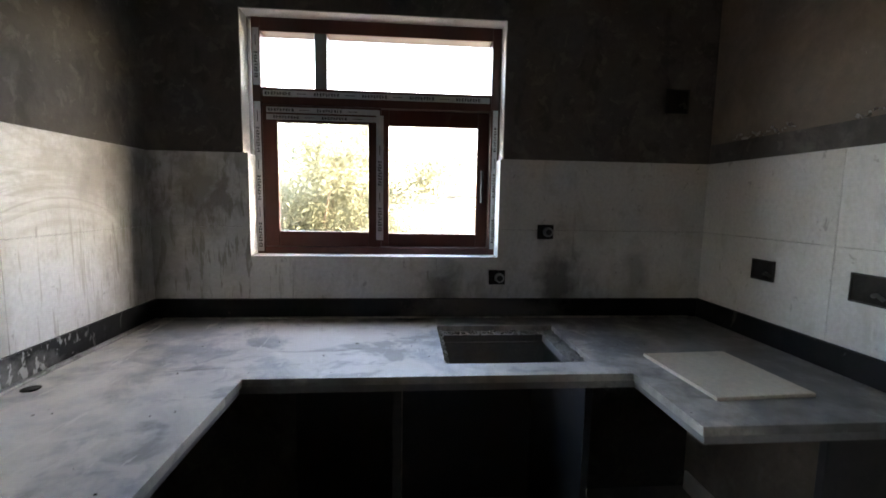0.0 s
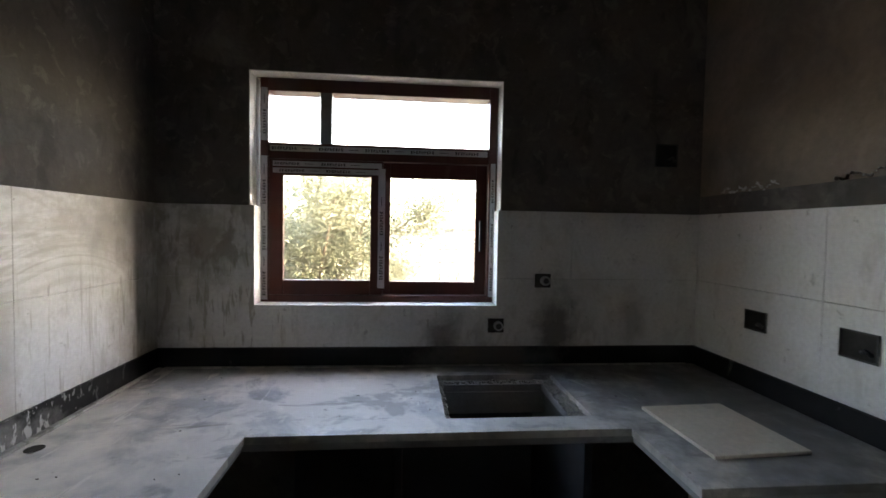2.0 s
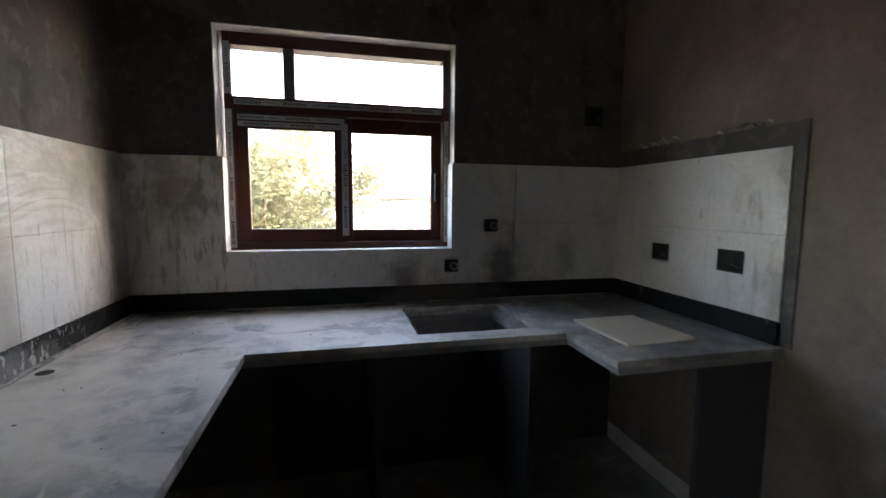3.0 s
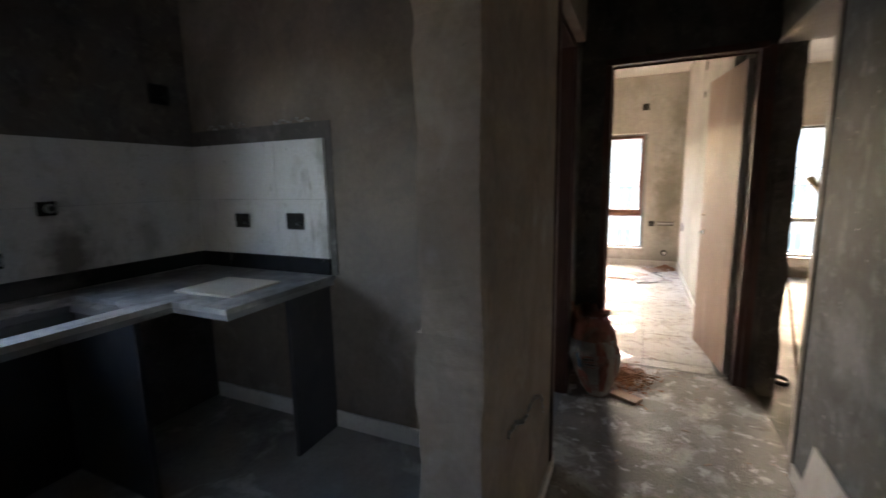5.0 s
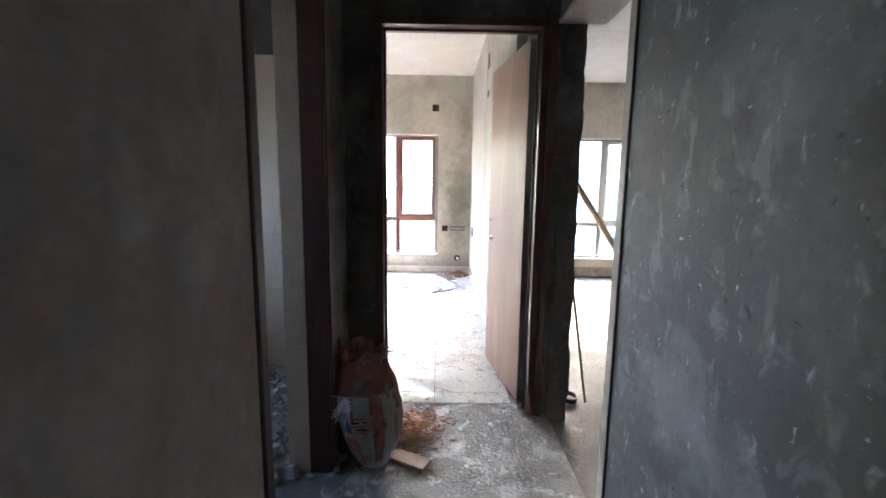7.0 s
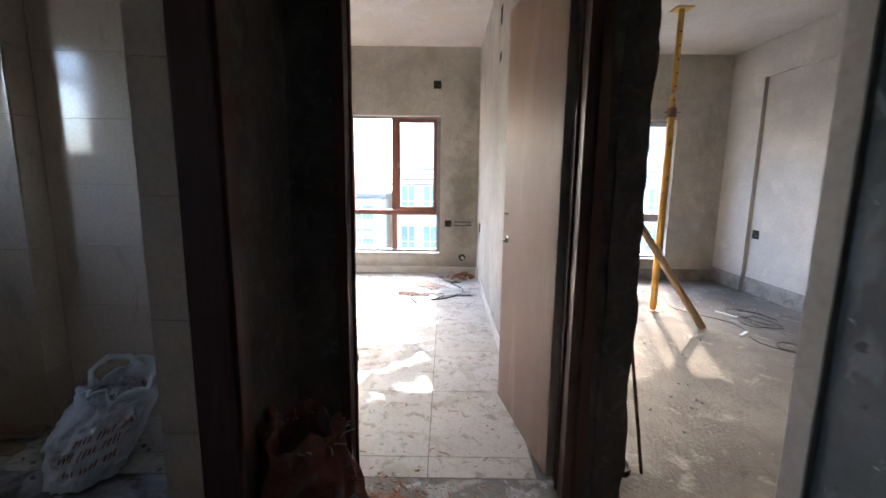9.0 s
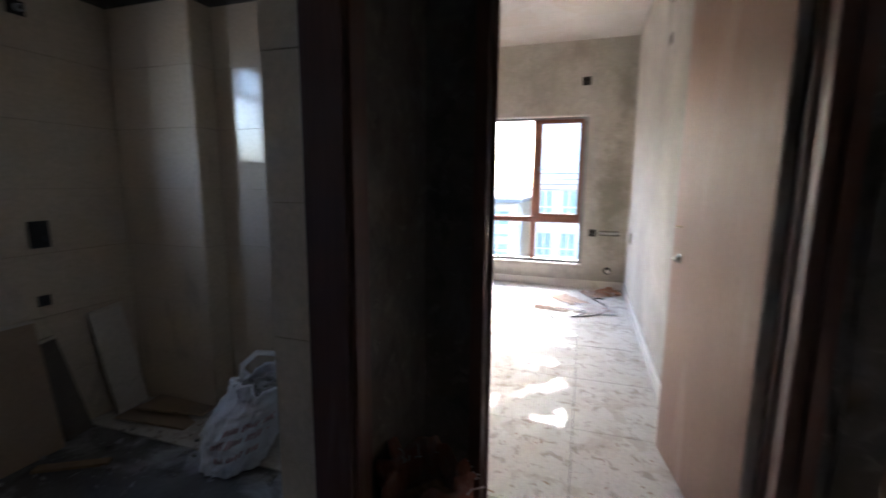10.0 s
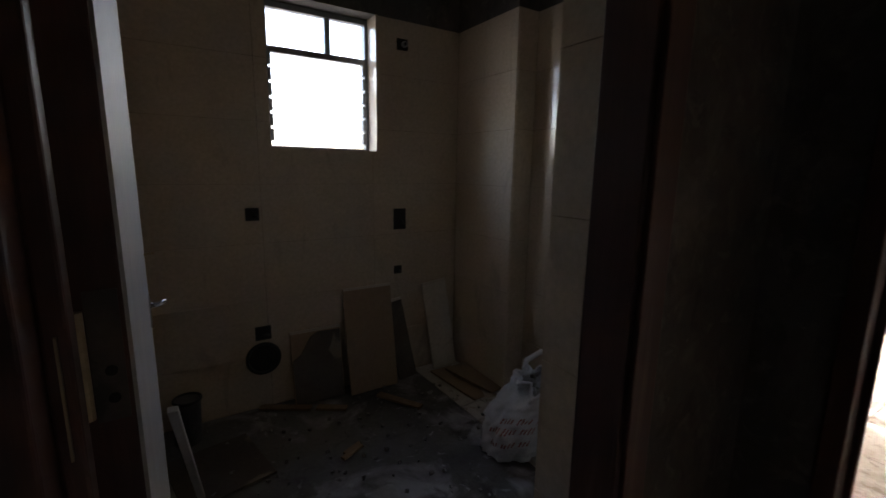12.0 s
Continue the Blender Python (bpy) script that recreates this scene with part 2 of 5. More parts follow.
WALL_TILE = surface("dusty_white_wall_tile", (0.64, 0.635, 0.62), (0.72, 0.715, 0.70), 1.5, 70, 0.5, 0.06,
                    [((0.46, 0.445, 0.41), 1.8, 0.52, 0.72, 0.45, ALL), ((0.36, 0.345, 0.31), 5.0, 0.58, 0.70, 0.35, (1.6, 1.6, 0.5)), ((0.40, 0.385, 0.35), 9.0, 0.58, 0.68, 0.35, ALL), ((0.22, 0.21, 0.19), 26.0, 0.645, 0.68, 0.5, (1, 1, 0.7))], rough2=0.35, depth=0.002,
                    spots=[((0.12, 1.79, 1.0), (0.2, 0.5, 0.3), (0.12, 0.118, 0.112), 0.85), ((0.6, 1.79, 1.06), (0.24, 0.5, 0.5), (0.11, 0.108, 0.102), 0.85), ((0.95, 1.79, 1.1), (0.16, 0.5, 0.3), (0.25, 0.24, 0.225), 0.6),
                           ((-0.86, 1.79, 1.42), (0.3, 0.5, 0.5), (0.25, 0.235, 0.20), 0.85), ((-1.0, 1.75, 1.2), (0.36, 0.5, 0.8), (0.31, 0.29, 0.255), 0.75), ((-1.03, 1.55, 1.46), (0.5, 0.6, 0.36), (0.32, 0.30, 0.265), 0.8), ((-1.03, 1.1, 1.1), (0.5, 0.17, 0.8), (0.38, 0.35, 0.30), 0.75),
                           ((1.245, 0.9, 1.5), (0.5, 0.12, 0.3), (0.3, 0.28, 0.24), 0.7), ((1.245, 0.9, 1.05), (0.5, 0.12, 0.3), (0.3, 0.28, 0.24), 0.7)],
                    arcs=[((-1.03, 1.35, 0.9), (1, 1, 1.0), 38.0, (-1.03, 1.3, 1.40), (1, 0.42, 0.15), (0.40, 0.385, 0.35), 0.6), ((-1.03, 1.2, 0.75), (1, 1.3, 1.0), 44.0, (-1.03, 1.0, 1.4), (1, 0.4, 0.14), (0.78, 0.77, 0.75), 0.5)],
                    drips=[((-0.85, 1.79, 1.15), (0.42, 0.5, 0.5), 46.0, (1, 1, 0.16), 0.55, 0.62, (0.25, 0.235, 0.195), 0.7), ((-0.86, 1.79, 1.44), (0.3, 0.5, 0.22), 11.0, (1, 1, 0.7), 0.5, 0.6, (0.22, 0.2, 0.165), 0.8), ((-1.03, 1.25, 1.14), (0.5, 0.55, 0.26), 44.0, (1, 1, 0.07), 0.57, 0.64, (0.34, 0.32, 0.275), 0.55),
                           ((-1.03, 1.05, 1.5), (0.5, 0.8, 0.2), 9.0, (1, 1, 2.2), 0.5, 0.62, (0.42, 0.40, 0.36), 0.6), ((0.3, 1.79, 1.0), (0.8, 0.5, 0.22), 16.0, (1, 1, 0.5), 0.52, 0.64, (0.3, 0.29, 0.27), 0.5), ((1.24, 0.93, 1.25), (0.5, 0.22, 0.5), 16.0, (1, 1, 0.3), 0.52, 0.62, (0.3, 0.285, 0.25), 0.7)])
BATH_TILE = surface("glossy_beige_wall_tile", (0.66, 0.545, 0.415), (0.72, 0.605, 0.47), 1.5, 60, 0.04, 0.015,
                    [((0.5, 0.42, 0.32), 2.5, 0.56, 0.7, 0.4, ALL), ((0.3, 0.25, 0.2), 9.0, 0.6, 0.7, 0.35, (1, 1, 0.3))], rough2=0.13, depth=0.0006)
FLOOR_TILE = surface("wet_cream_floor_tile", (0.60, 0.575, 0.525), (0.67, 0.645, 0.595), 1.7, 60, 0.07, 0.05,
                     [((0.5, 0.43, 0.345), 2.6, 0.52, 0.70, 0.5, ALL), ((0.40, 0.35, 0.285), 5.5, 0.54, 0.60, 0.5, ALL), ((0.27, 0.22, 0.17), 17.0, 0.56, 0.64, 0.6, ALL), ((0.22, 0.17, 0.125), 42.0, 0.66, 0.70, 0.7, ALL)], rough2=0.75, depth=0.001, spec=0.14, wet=(0.40, 0.47))
SKIRT_TILE = surface("cream_skirting_tile", (0.66, 0.64, 0.6), (0.72, 0.7, 0.66), 2, 60, 0.3, 0.05, [((0.4, 0.36, 0.3), 4.0, 0.56, 0.66, 0.5, ALL)])
BATH_GROUT = surface("beige_tile_bedding", (0.42, 0.34, 0.25), (0.5, 0.41, 0.31), 5, 80, 0.95, 0.4)
GROUT = surface("grey_tile_bedding", (0.2, 0.19, 0.17), (0.28, 0.27, 0.25), 5, 80, 0.95, 0.4)
# Spots: right run's shade painted into the stone, a darker back edge, pale left dust.
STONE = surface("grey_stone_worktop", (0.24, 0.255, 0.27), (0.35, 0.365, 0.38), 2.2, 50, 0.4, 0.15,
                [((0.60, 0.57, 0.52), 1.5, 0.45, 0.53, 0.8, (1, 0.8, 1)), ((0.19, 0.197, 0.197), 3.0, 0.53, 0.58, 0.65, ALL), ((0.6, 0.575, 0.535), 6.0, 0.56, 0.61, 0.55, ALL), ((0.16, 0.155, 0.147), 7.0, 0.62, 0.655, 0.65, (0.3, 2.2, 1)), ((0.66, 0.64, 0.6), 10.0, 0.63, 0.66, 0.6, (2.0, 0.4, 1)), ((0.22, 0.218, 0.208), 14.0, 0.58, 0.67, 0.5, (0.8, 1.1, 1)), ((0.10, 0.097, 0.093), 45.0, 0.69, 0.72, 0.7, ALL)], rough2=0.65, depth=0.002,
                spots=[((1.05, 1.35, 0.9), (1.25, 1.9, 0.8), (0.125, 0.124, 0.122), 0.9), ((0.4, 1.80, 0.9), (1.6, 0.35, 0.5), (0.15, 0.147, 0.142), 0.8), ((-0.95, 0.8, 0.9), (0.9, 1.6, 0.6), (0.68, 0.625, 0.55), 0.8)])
STONE_EDGE = surface("sawn_stone_edge", (0.24, 0.245, 0.25), (0.33, 0.335, 0.335), 4.0, 70, 0.7, 0.3, [((0.5, 0.49, 0.47), 6.0, 0.58, 0.68, 0.5, ALL)])
GRANITE = surface("black_granite_upstand", (0.006, 0.0065, 0.007), (0.014, 0.0145, 0.016), 6, 90, 0.4, 0.05,
                  [((0.2, 0.195, 0.19), 11.0, 0.66, 0.71, 0.5, (1, 1, 0.6))], rough2=0.55, depth=0.002,
                  spec=0.2, drips=[((-1.02, 0.95, 0.94), (0.3, 0.55, 0.12), 36.0, (1, 1, 0.5), 0.57, 0.61, (0.5, 0.49, 0.46), 0.85), ((-1.02, 0.55, 0.94), (0.3, 0.4, 0.12), 14.0, ALL, 0.48, 0.58, (0.42, 0.41, 0.39), 0.8)], spots=[((0.3, 1.78, 0.94), (0.8, 0.5, 0.5), (0.12, 0.117, 0.112), 0.8), ((-1.02, 1.0, 0.92), (0.3, 0.5, 0.14), (0.4, 0.39, 0.37), 0.7)])
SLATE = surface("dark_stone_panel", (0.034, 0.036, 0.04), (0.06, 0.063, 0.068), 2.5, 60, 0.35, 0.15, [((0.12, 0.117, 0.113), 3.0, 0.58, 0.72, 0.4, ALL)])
CHIPPED = surface("chipped_mortar_edge", (0.36, 0.35, 0.33), (0.5, 0.49, 0.47), 12, 60, 0.95, 0.9, [((0.15, 0.15, 0.14), 20.0, 0.55, 0.62, 0.7, ALL)], depth=0.01)
RED_FRAME = surface("red_brown_window_frame", (0.075, 0.02, 0.014), (0.10, 0.028, 0.02), 4, 60, 0.32, 0.03, [((0.25, 0.2, 0.18), 6.0, 0.66, 0.75, 0.4, ALL)], stretch=(1, 1, 0.2), depth=0.001)
BRICK_FRAME = surface("brown_window_frame", (0.17, 0.07, 0.05), (0.2, 0.085, 0.06), 4, 60, 0.4, 0.03, [((0.4, 0.36, 0.34), 5.0, 0.64, 0.74, 0.5, ALL)], depth=0.001)
GREY_METAL = surface("dull_grey_metal", (0.22, 0.23, 0.235), (0.3, 0.31, 0.315), 6, 90, 0.45, 0.05, [((0.12, 0.11, 0.1), 8.0, 0.6, 0.7, 0.5, ALL)], metal=0.6)
TAPE = surface("pale_protective_film", (0.52, 0.53, 0.56), (0.62, 0.63, 0.66), 8, 90, 0.35, 0.1)
INK = surface("dark_print", (0.025, 0.025, 0.03), (0.04, 0.04, 0.045), 20, 90, 0.5, 0.0)
REVEAL = surface("white_chipped_reveal", (0.58, 0.575, 0.555), (0.68, 0.675, 0.655), 5, 60, 0.85, 0.5, [((0.25, 0.24, 0.22), 9.0, 0.6, 0.7, 0.6, ALL)])
DOOR_WOOD = surface("pinkish_brown_door_leaf", (0.32, 0.21, 0.16), (0.38, 0.258, 0.203), 1.4, 120, 0.55, 0.06, [((0.55, 0.45, 0.39), 2.5, 0.52, 0.75, 0.5, (2.5, 2.5, 0.35)), ((0.28, 0.17, 0.13), 3.0, 0.55, 0.75, 0.4, (3, 3, 0.2))], stretch=(1.5, 1.5, 0.4), depth=0.001)
DOOR_EDGE = surface("pale_door_edge_and_lit_face", (0.5, 0.47, 0.45), (0.58, 0.55, 0.53), 4, 70, 0.6, 0.1, stretch=(5, 5, 0.3))
FRAME_WOOD = surface("dark_hardwood_frame", (0.075, 0.031, 0.025), (0.115, 0.05, 0.04), 3.0, 70, 0.5, 0.15, [((0.2, 0.14, 0.11), 4.0, 0.6, 0.72, 0.5, (3, 3, 0.3))], stretch=(6, 6, 0.3), depth=0.001)
STEEL = surface("bright_steel", (0.6, 0.6, 0.58), (0.7, 0.7, 0.69), 20, 200, 0.25, 0.0, metal=1.0)
BRASS = surface("tarnished_brass", (0.5, 0.4, 0.26), (0.62, 0.5, 0.33), 20, 200, 0.35, 0.0, metal=1.0)
BLACK = surface("black_plastic", (0.015, 0.015, 0.016), (0.03, 0.03, 0.03), 8, 80, 0.55, 0.1)
HOLLOW = surface("dark_wall_cavity", (0.012, 0.011, 0.01), (0.03, 0.027, 0.024), 12, 80, 0.95, 0.5)
GRIMY = surface("grimy_grey_conduit", (0.05, 0.05, 0.05), (0.09, 0.09, 0.088), 12, 80, 0.7, 0.1)
PVC = surface("grey_plastic_pipe", (0.3, 0.31, 0.32), (0.4, 0.41, 0.42), 12, 80, 0.45, 0.05)
WHITE_PVC = surface("white_plastic", (0.7, 0.7, 0.69), (0.76, 0.76, 0.75), 6, 80, 0.4, 0.05, [((0.4, 0.38, 0.35), 6.0, 0.6, 0.7, 0.4, ALL)])
YELLOW = surface("worn_yellow_steel", (0.55, 0.31, 0.05), (0.63, 0.37, 0.07), 5, 80, 0.5, 0.15, [((0.16, 0.09, 0.05), 8.0, 0.58, 0.66, 0.7, ALL), ((0.6, 0.56, 0.48), 5.0, 0.6, 0.7, 0.5, ALL)])
TIMBER = surface("weathered_timber", (0.30, 0.20, 0.115), (0.4, 0.28, 0.17), 3, 70, 0.8, 0.3, [((0.16, 0.1, 0.06), 6.0, 0.58, 0.68, 0.6, ALL)], stretch=(5, 5, 0.5))
LOOSE_TILE = surface("dusty_beige_loose_tile", (0.44, 0.31, 0.20), (0.5, 0.37, 0.25), 3, 60, 0.5, 0.08, [((0.26, 0.22, 0.18), 3.0, 0.54, 0.66, 0.6, ALL)], random_tone=0.25)
TILE_BACK = surface("mortared_tile_back", (0.12, 0.10, 0.082), (0.18, 0.155, 0.13), 4, 60, 0.95, 0.6, [((0.4, 0.34, 0.26), 2.5, 0.58, 0.62, 0.6, ALL)])
WHITE_SACK = surface("white_woven_sack", (0.82, 0.83, 0.85), (0.88, 0.89, 0.91), 9, 160, 0.5, 0.6, [((0.5, 0.49, 0.47), 6.0, 0.60, 0.74, 0.3, ALL)], depth=0.012)
RED_INK = surface("faded_red_print", (0.5, 0.13, 0.11), (0.62, 0.33, 0.3), 30, 120, 0.6, 0.1)
RED_SACK = surface("faded_red_woven_sack", (0.40, 0.12, 0.085), (0.5, 0.2, 0.15), 12, 160, 0.6, 0.9, [((0.42, 0.36, 0.32), 7.0, 0.52, 0.62, 0.6, ALL), ((0.10, 0.06, 0.045), 6.0, 0.56, 0.68, 0.6, ALL)], depth=0.025)
SACK_PRINT = surface("pale_sack_print", (0.52, 0.49, 0.45), (0.62, 0.59, 0.55), 12, 160, 0.6, 0.9, [((0.33, 0.12, 0.085), 9.0, 0.55, 0.62, 0.6, (1, 1, 0.4)), ((0.2, 0.17, 0.145), 5.0, 0.55, 0.68, 0.55, ALL)], depth=0.025)
BLUE_INK = surface("faded_blue_print", (0.08, 0.16, 0.25), (0.12, 0.22, 0.32), 20, 100, 0.6, 0.1)
RUBBLE = surface("grey_rubble", (0.42, 0.415, 0.40), (0.58, 0.57, 0.55), 9, 60, 0.95, 0.5, random_tone=0.4)
SAWDUST = surface("red_brown_brick_chips", (0.31, 0.15, 0.092), (0.43, 0.25, 0.16), 14, 90, 0.95, 0.5, [((0.5, 0.42, 0.33), 18.0, 0.56, 0.66, 0.6, ALL)])
CARD = surface("torn_cardboard", (0.32, 0.22, 0.155), (0.4, 0.285, 0.21), 5, 80, 0.85, 0.2)
ASPHALT = surface("grey_ground", (0.09, 0.088, 0.08), (0.13, 0.125, 0.115), 0.3, 8, 0.9, 0.3)
FACADE = surface("cream_facade", (0.5, 0.46, 0.39), (0.56, 0.515, 0.445), 0.4, 8, 0.85, 0.1, [((0.42, 0.38, 0.33), 0.8, 0.55, 0.7, 0.4, (1, 1, 0.3))])
FACADE_BAND = surface("peach_facade_band", (0.46, 0.36, 0.27), (0.5, 0.4, 0.305), 0.5, 8, 0.85, 0.1)
GREEN_GLASS = surface("green_tinted_window", (0.22, 0.26, 0.225), (0.26, 0.305, 0.265), 0.6, 6, 0.85, 0.0, spec=0.05)
LOUVRE = surface("grey_louvre", (0.3, 0.3, 0.295), (0.35, 0.35, 0.345), 1, 10, 0.6, 0.0, spec=0.15)
CONCRETE = surface("weathered_concrete", (0.16, 0.155, 0.145), (0.22, 0.213, 0.2), 0.7, 10, 0.9, 0.2)
LEAF = surface("green_leaf", (0.095, 0.11, 0.07), (0.12, 0.13, 0.09), 0.7, 4, 0.6, 0.0)


def let_light_through(m, colour, share):
    """Thin leaves: part of the light that falls on one side leaves by the other."""
    nt = m.node_tree
    soft, mix = nt.nodes.new("ShaderNodeBsdfTranslucent"), nt.nodes.new("ShaderNodeMixShader")
    soft.inputs["Color"].default_value = (*colour, 1)
    mix.inputs[0].default_value = share
    nt.links.new(nt.nodes["Principled BSDF"].outputs[0], mix.inputs[1])
    nt.links.new(soft.outputs[0], mix.inputs[2])
    nt.links.new(mix.outputs[0], nt.nodes["Material Output"].inputs["Surface"])


let_light_through(LEAF, (0.19, 0.205, 0.14), 0.5)
BARK = surface("grey_brown_bark", (0.12, 0.095, 0.07), (0.18, 0.15, 0.115), 3, 30, 0.95, 0.6, stretch=(1, 1, 0.3))


def pane_glass(name, gloss=0.06):
    m = bpy.data.materials.new(name)
    m.use_nodes = True
    nt = m.node_tree
    nt.nodes.remove(nt.nodes["Principled BSDF"])
    clear, shine, mix = (nt.nodes.new(k) for k in ("ShaderNodeBsdfTransparent", "ShaderNodeBsdfGlossy", "ShaderNodeMixShader"))
    clear.inputs["Color"].default_value = (0.93, 0.95, 0.95, 1)
    shine.inputs["Roughness"].default_value = 0.02
    mix.inputs[0].default_value = gloss
    nt.links.new(clear.outputs[0], mix.inputs[1])
    nt.links.new(shine.outputs[0], mix.inputs[2])
    nt.links.new(mix.outputs[0], nt.nodes["Material Output"].inputs["Surface"])
    return m


GLASS = pane_glass("window_glass")


# ---- building helpers ----
def box(bm, x0, x1, y0, y1, z0, z1, m=None):
    """Adds a box between two corners, moved by m."""
    vs = [bm.verts.new((m @ Vector(p)) if m else p) for p in ((x0, y0, z0), (x1, y0, z0), (x1, y1, z0), (x0, y1, z0), (x0, y0, z1), (x1, y0, z1), (x1, y1, z1), (x0, y1, z1))]
    for f in ((0, 3, 2, 1), (4, 5, 6, 7), (0, 1, 5, 4), (1, 2, 6, 5), (2, 3, 7, 6), (3, 0, 4, 7)):
        bm.faces.new([vs[i] for i in f])
    return vs


def boxes(*rows, bevel=0.0, m=None):
    bm = bmesh.new()
    for r in rows:
        box(bm, *r, m)
    if bevel:
        bmesh.ops.bevel(bm, geom=bm.edges[:], offset=bevel, segments=2, affect="EDGES", profile=0.5)
    return bm


def rod(bm, a, b, r, sides=12, r2=None):
    """Adds a cylinder from a to b."""
    a, b = Vector(a), Vector(b)
    m = Matrix.Translation((a + b) / 2) @ (b - a).to_track_quat("Z", "Y").to_matrix().to_4x4()
    bmesh.ops.create_cone(bm, cap_ends=True, segments=sides, radius1=r, radius2=r if r2 is None else r2, depth=(b - a).length, matrix=m)


def tube(bm, points, r, sides=8):
    """Adds a tube through points."""
    points = [Vector(p) for p in points]
    rings = []
    for i, p in enumerate(points):
        way = (points[min(i + 1, len(points) - 1)] - points[max(i - 1, 0)]).normalized()
        m = way.to_track_quat("Z", "Y").to_matrix()
        rings.append([bm.verts.new(p + m @ Vector((r * math.cos(k * math.tau / sides), r * math.sin(k * math.tau / sides), 0))) for k in range(sides)])
    for a, b in zip(rings, rings[1:]):
        for k in range(sides):
            bm.faces.new((a[k], a[(k + 1) % sides], b[(k + 1) % sides], b[k]))
    bm.faces.new(rings[0][::-1])
    bm.faces.new(rings[-1])


def part(name, bm, material, parent=None, label="", smooth=False):
    """Links a bmesh as one mesh object under a thing or a part."""
    bmesh.ops.recalc_face_normals(bm, faces=bm.faces[:])
    data = bpy.data.meshes.new(name)
    bm.to_mesh(data)
    bm.free()
    data.materials.append(material)
    if smooth:
        data.shade_smooth()
    ob = new(name, data)
    ob.parent = parent
    if label:
        tagged(ob, label)
    return ob


def thing(name, at, label, category, group="", kind="", turn=0.0):
    """An Empty at a thing's base, to parent its parts."""
    ob = new(name)
    ob.empty_display_size = 0.1
    ob.matrix_world = pose(*at, 0, 0, turn)
    return tagged(ob, label, category, group, kind)


def uneven(bm, x0, x1, y0, y1, z0, z1, seed, amp=0.006, soft=0.008, step=0.035):
    """An upright block whose corners are rounded and wander a little, as in hand-laid plaster."""
    corners = [(x0, y0, 1, 1), (x1, y0, -1, 1), (x1, y1, -1, -1), (x0, y1, 1, -1)]
    n = int((z1 - z0) / step)
    rings = []
    for k in range(n + 1):
        z = z0 + (z1 - z0) * k / n
        row = []
        for c, (x, y, sx, sy) in enumerate(corners):
            w = amp * noise.noise((seed + c * 7.3, z * 3.1, 0.5)) + amp * 0.7 * noise.noise((seed + c * 3.1, z * 17.0, 2.5))
            s = soft * (1.0 + 0.8 * noise.noise((seed, c * 5.0, z * 9.0)))
            pts = [(x + sx * (w + 0.3 * s), y + sy * (w + 1.3 * s)), (x + sx * (w + 0.35 * s), y + sy * (w + 0.35 * s)), (x + sx * (w + 1.3 * s), y + sy * (w + 0.3 * s))]
            if c in (1, 3):
                pts.reverse()
            row += [bm.verts.new((*p, z)) for p in pts]
        rings.append(row)
    m = len(rings[0])
    for a, b in zip(rings, rings[1:]):
        for k in range(m):
            bm.faces.new((a[k], a[(k + 1) % m], b[(k + 1) % m], b[k]))
    bm.faces.new(rings[0][::-1])
    bm.faces.new(rings[-1])


def wall(name, material, *rows, label="", rough=()):
    bm = boxes(*rows)
    for k, r in enumerate(rough):
        uneven(bm, *r, k * 11.7 + len(name), 0.009)
    return tagged(part(name, bm, material), label, "wall", kind="structure")


# ---- structure ----
TOP = 2.80
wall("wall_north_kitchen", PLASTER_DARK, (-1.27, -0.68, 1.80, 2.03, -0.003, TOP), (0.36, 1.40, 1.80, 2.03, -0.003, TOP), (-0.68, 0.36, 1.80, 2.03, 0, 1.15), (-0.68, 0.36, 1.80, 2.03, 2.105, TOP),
     label="bare cement wall round the kitchen window, coloured dark for its shade")
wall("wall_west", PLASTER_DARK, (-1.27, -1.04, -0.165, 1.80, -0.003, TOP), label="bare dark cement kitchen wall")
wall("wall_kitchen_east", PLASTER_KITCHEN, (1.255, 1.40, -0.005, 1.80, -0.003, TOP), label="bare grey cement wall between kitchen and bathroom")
wall("wall_corridor_north", PLASTER, (0.54, 1.40, -0.165, -0.005, -0.003, TOP), (1.40, 1.45, -0.165, 0.06, -0.003, TOP), (1.45, 2.30, -0.165, 0.06, 2.12, TOP), 
     label="bare cement corridor wall with the bathroom doorway", rough=[(0.476, 0.56, -0.168, -0.002, -0.003, TOP), (0.479, 0.56, -0.12, 0.012, -0.003, 0.975)])
wall("wall_corridor_end", PLASTER_DARK, (2.30, 3.42, -0.09, 0.06, -0.003, TOP), (2.745, 2.86, -0.245, -0.09, -0.003, TOP), (2.745, 2.86, -1.125, -0.245, 2.11, TOP), (2.745, 2.86, -1.28, -1.125, -0.003, TOP),
     label="backlit cement wall round the bedroom doorway, shade in its colour", rough=[(2.735, 2.87, -1.315, -1.20, -0.05, 2.11)])
# The gap at x -2.9 to -2.0 is added out of view to light the pier.
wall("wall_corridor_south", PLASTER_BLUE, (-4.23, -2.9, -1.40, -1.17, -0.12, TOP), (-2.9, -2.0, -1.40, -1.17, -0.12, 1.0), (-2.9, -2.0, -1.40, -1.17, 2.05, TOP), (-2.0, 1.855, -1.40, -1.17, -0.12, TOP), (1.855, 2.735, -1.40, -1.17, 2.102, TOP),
     label="grey skimmed corridor wall with white splashes and an unseen opening added for light")
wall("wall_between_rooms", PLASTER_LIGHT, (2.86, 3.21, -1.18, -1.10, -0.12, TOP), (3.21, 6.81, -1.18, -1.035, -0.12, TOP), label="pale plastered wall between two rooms")
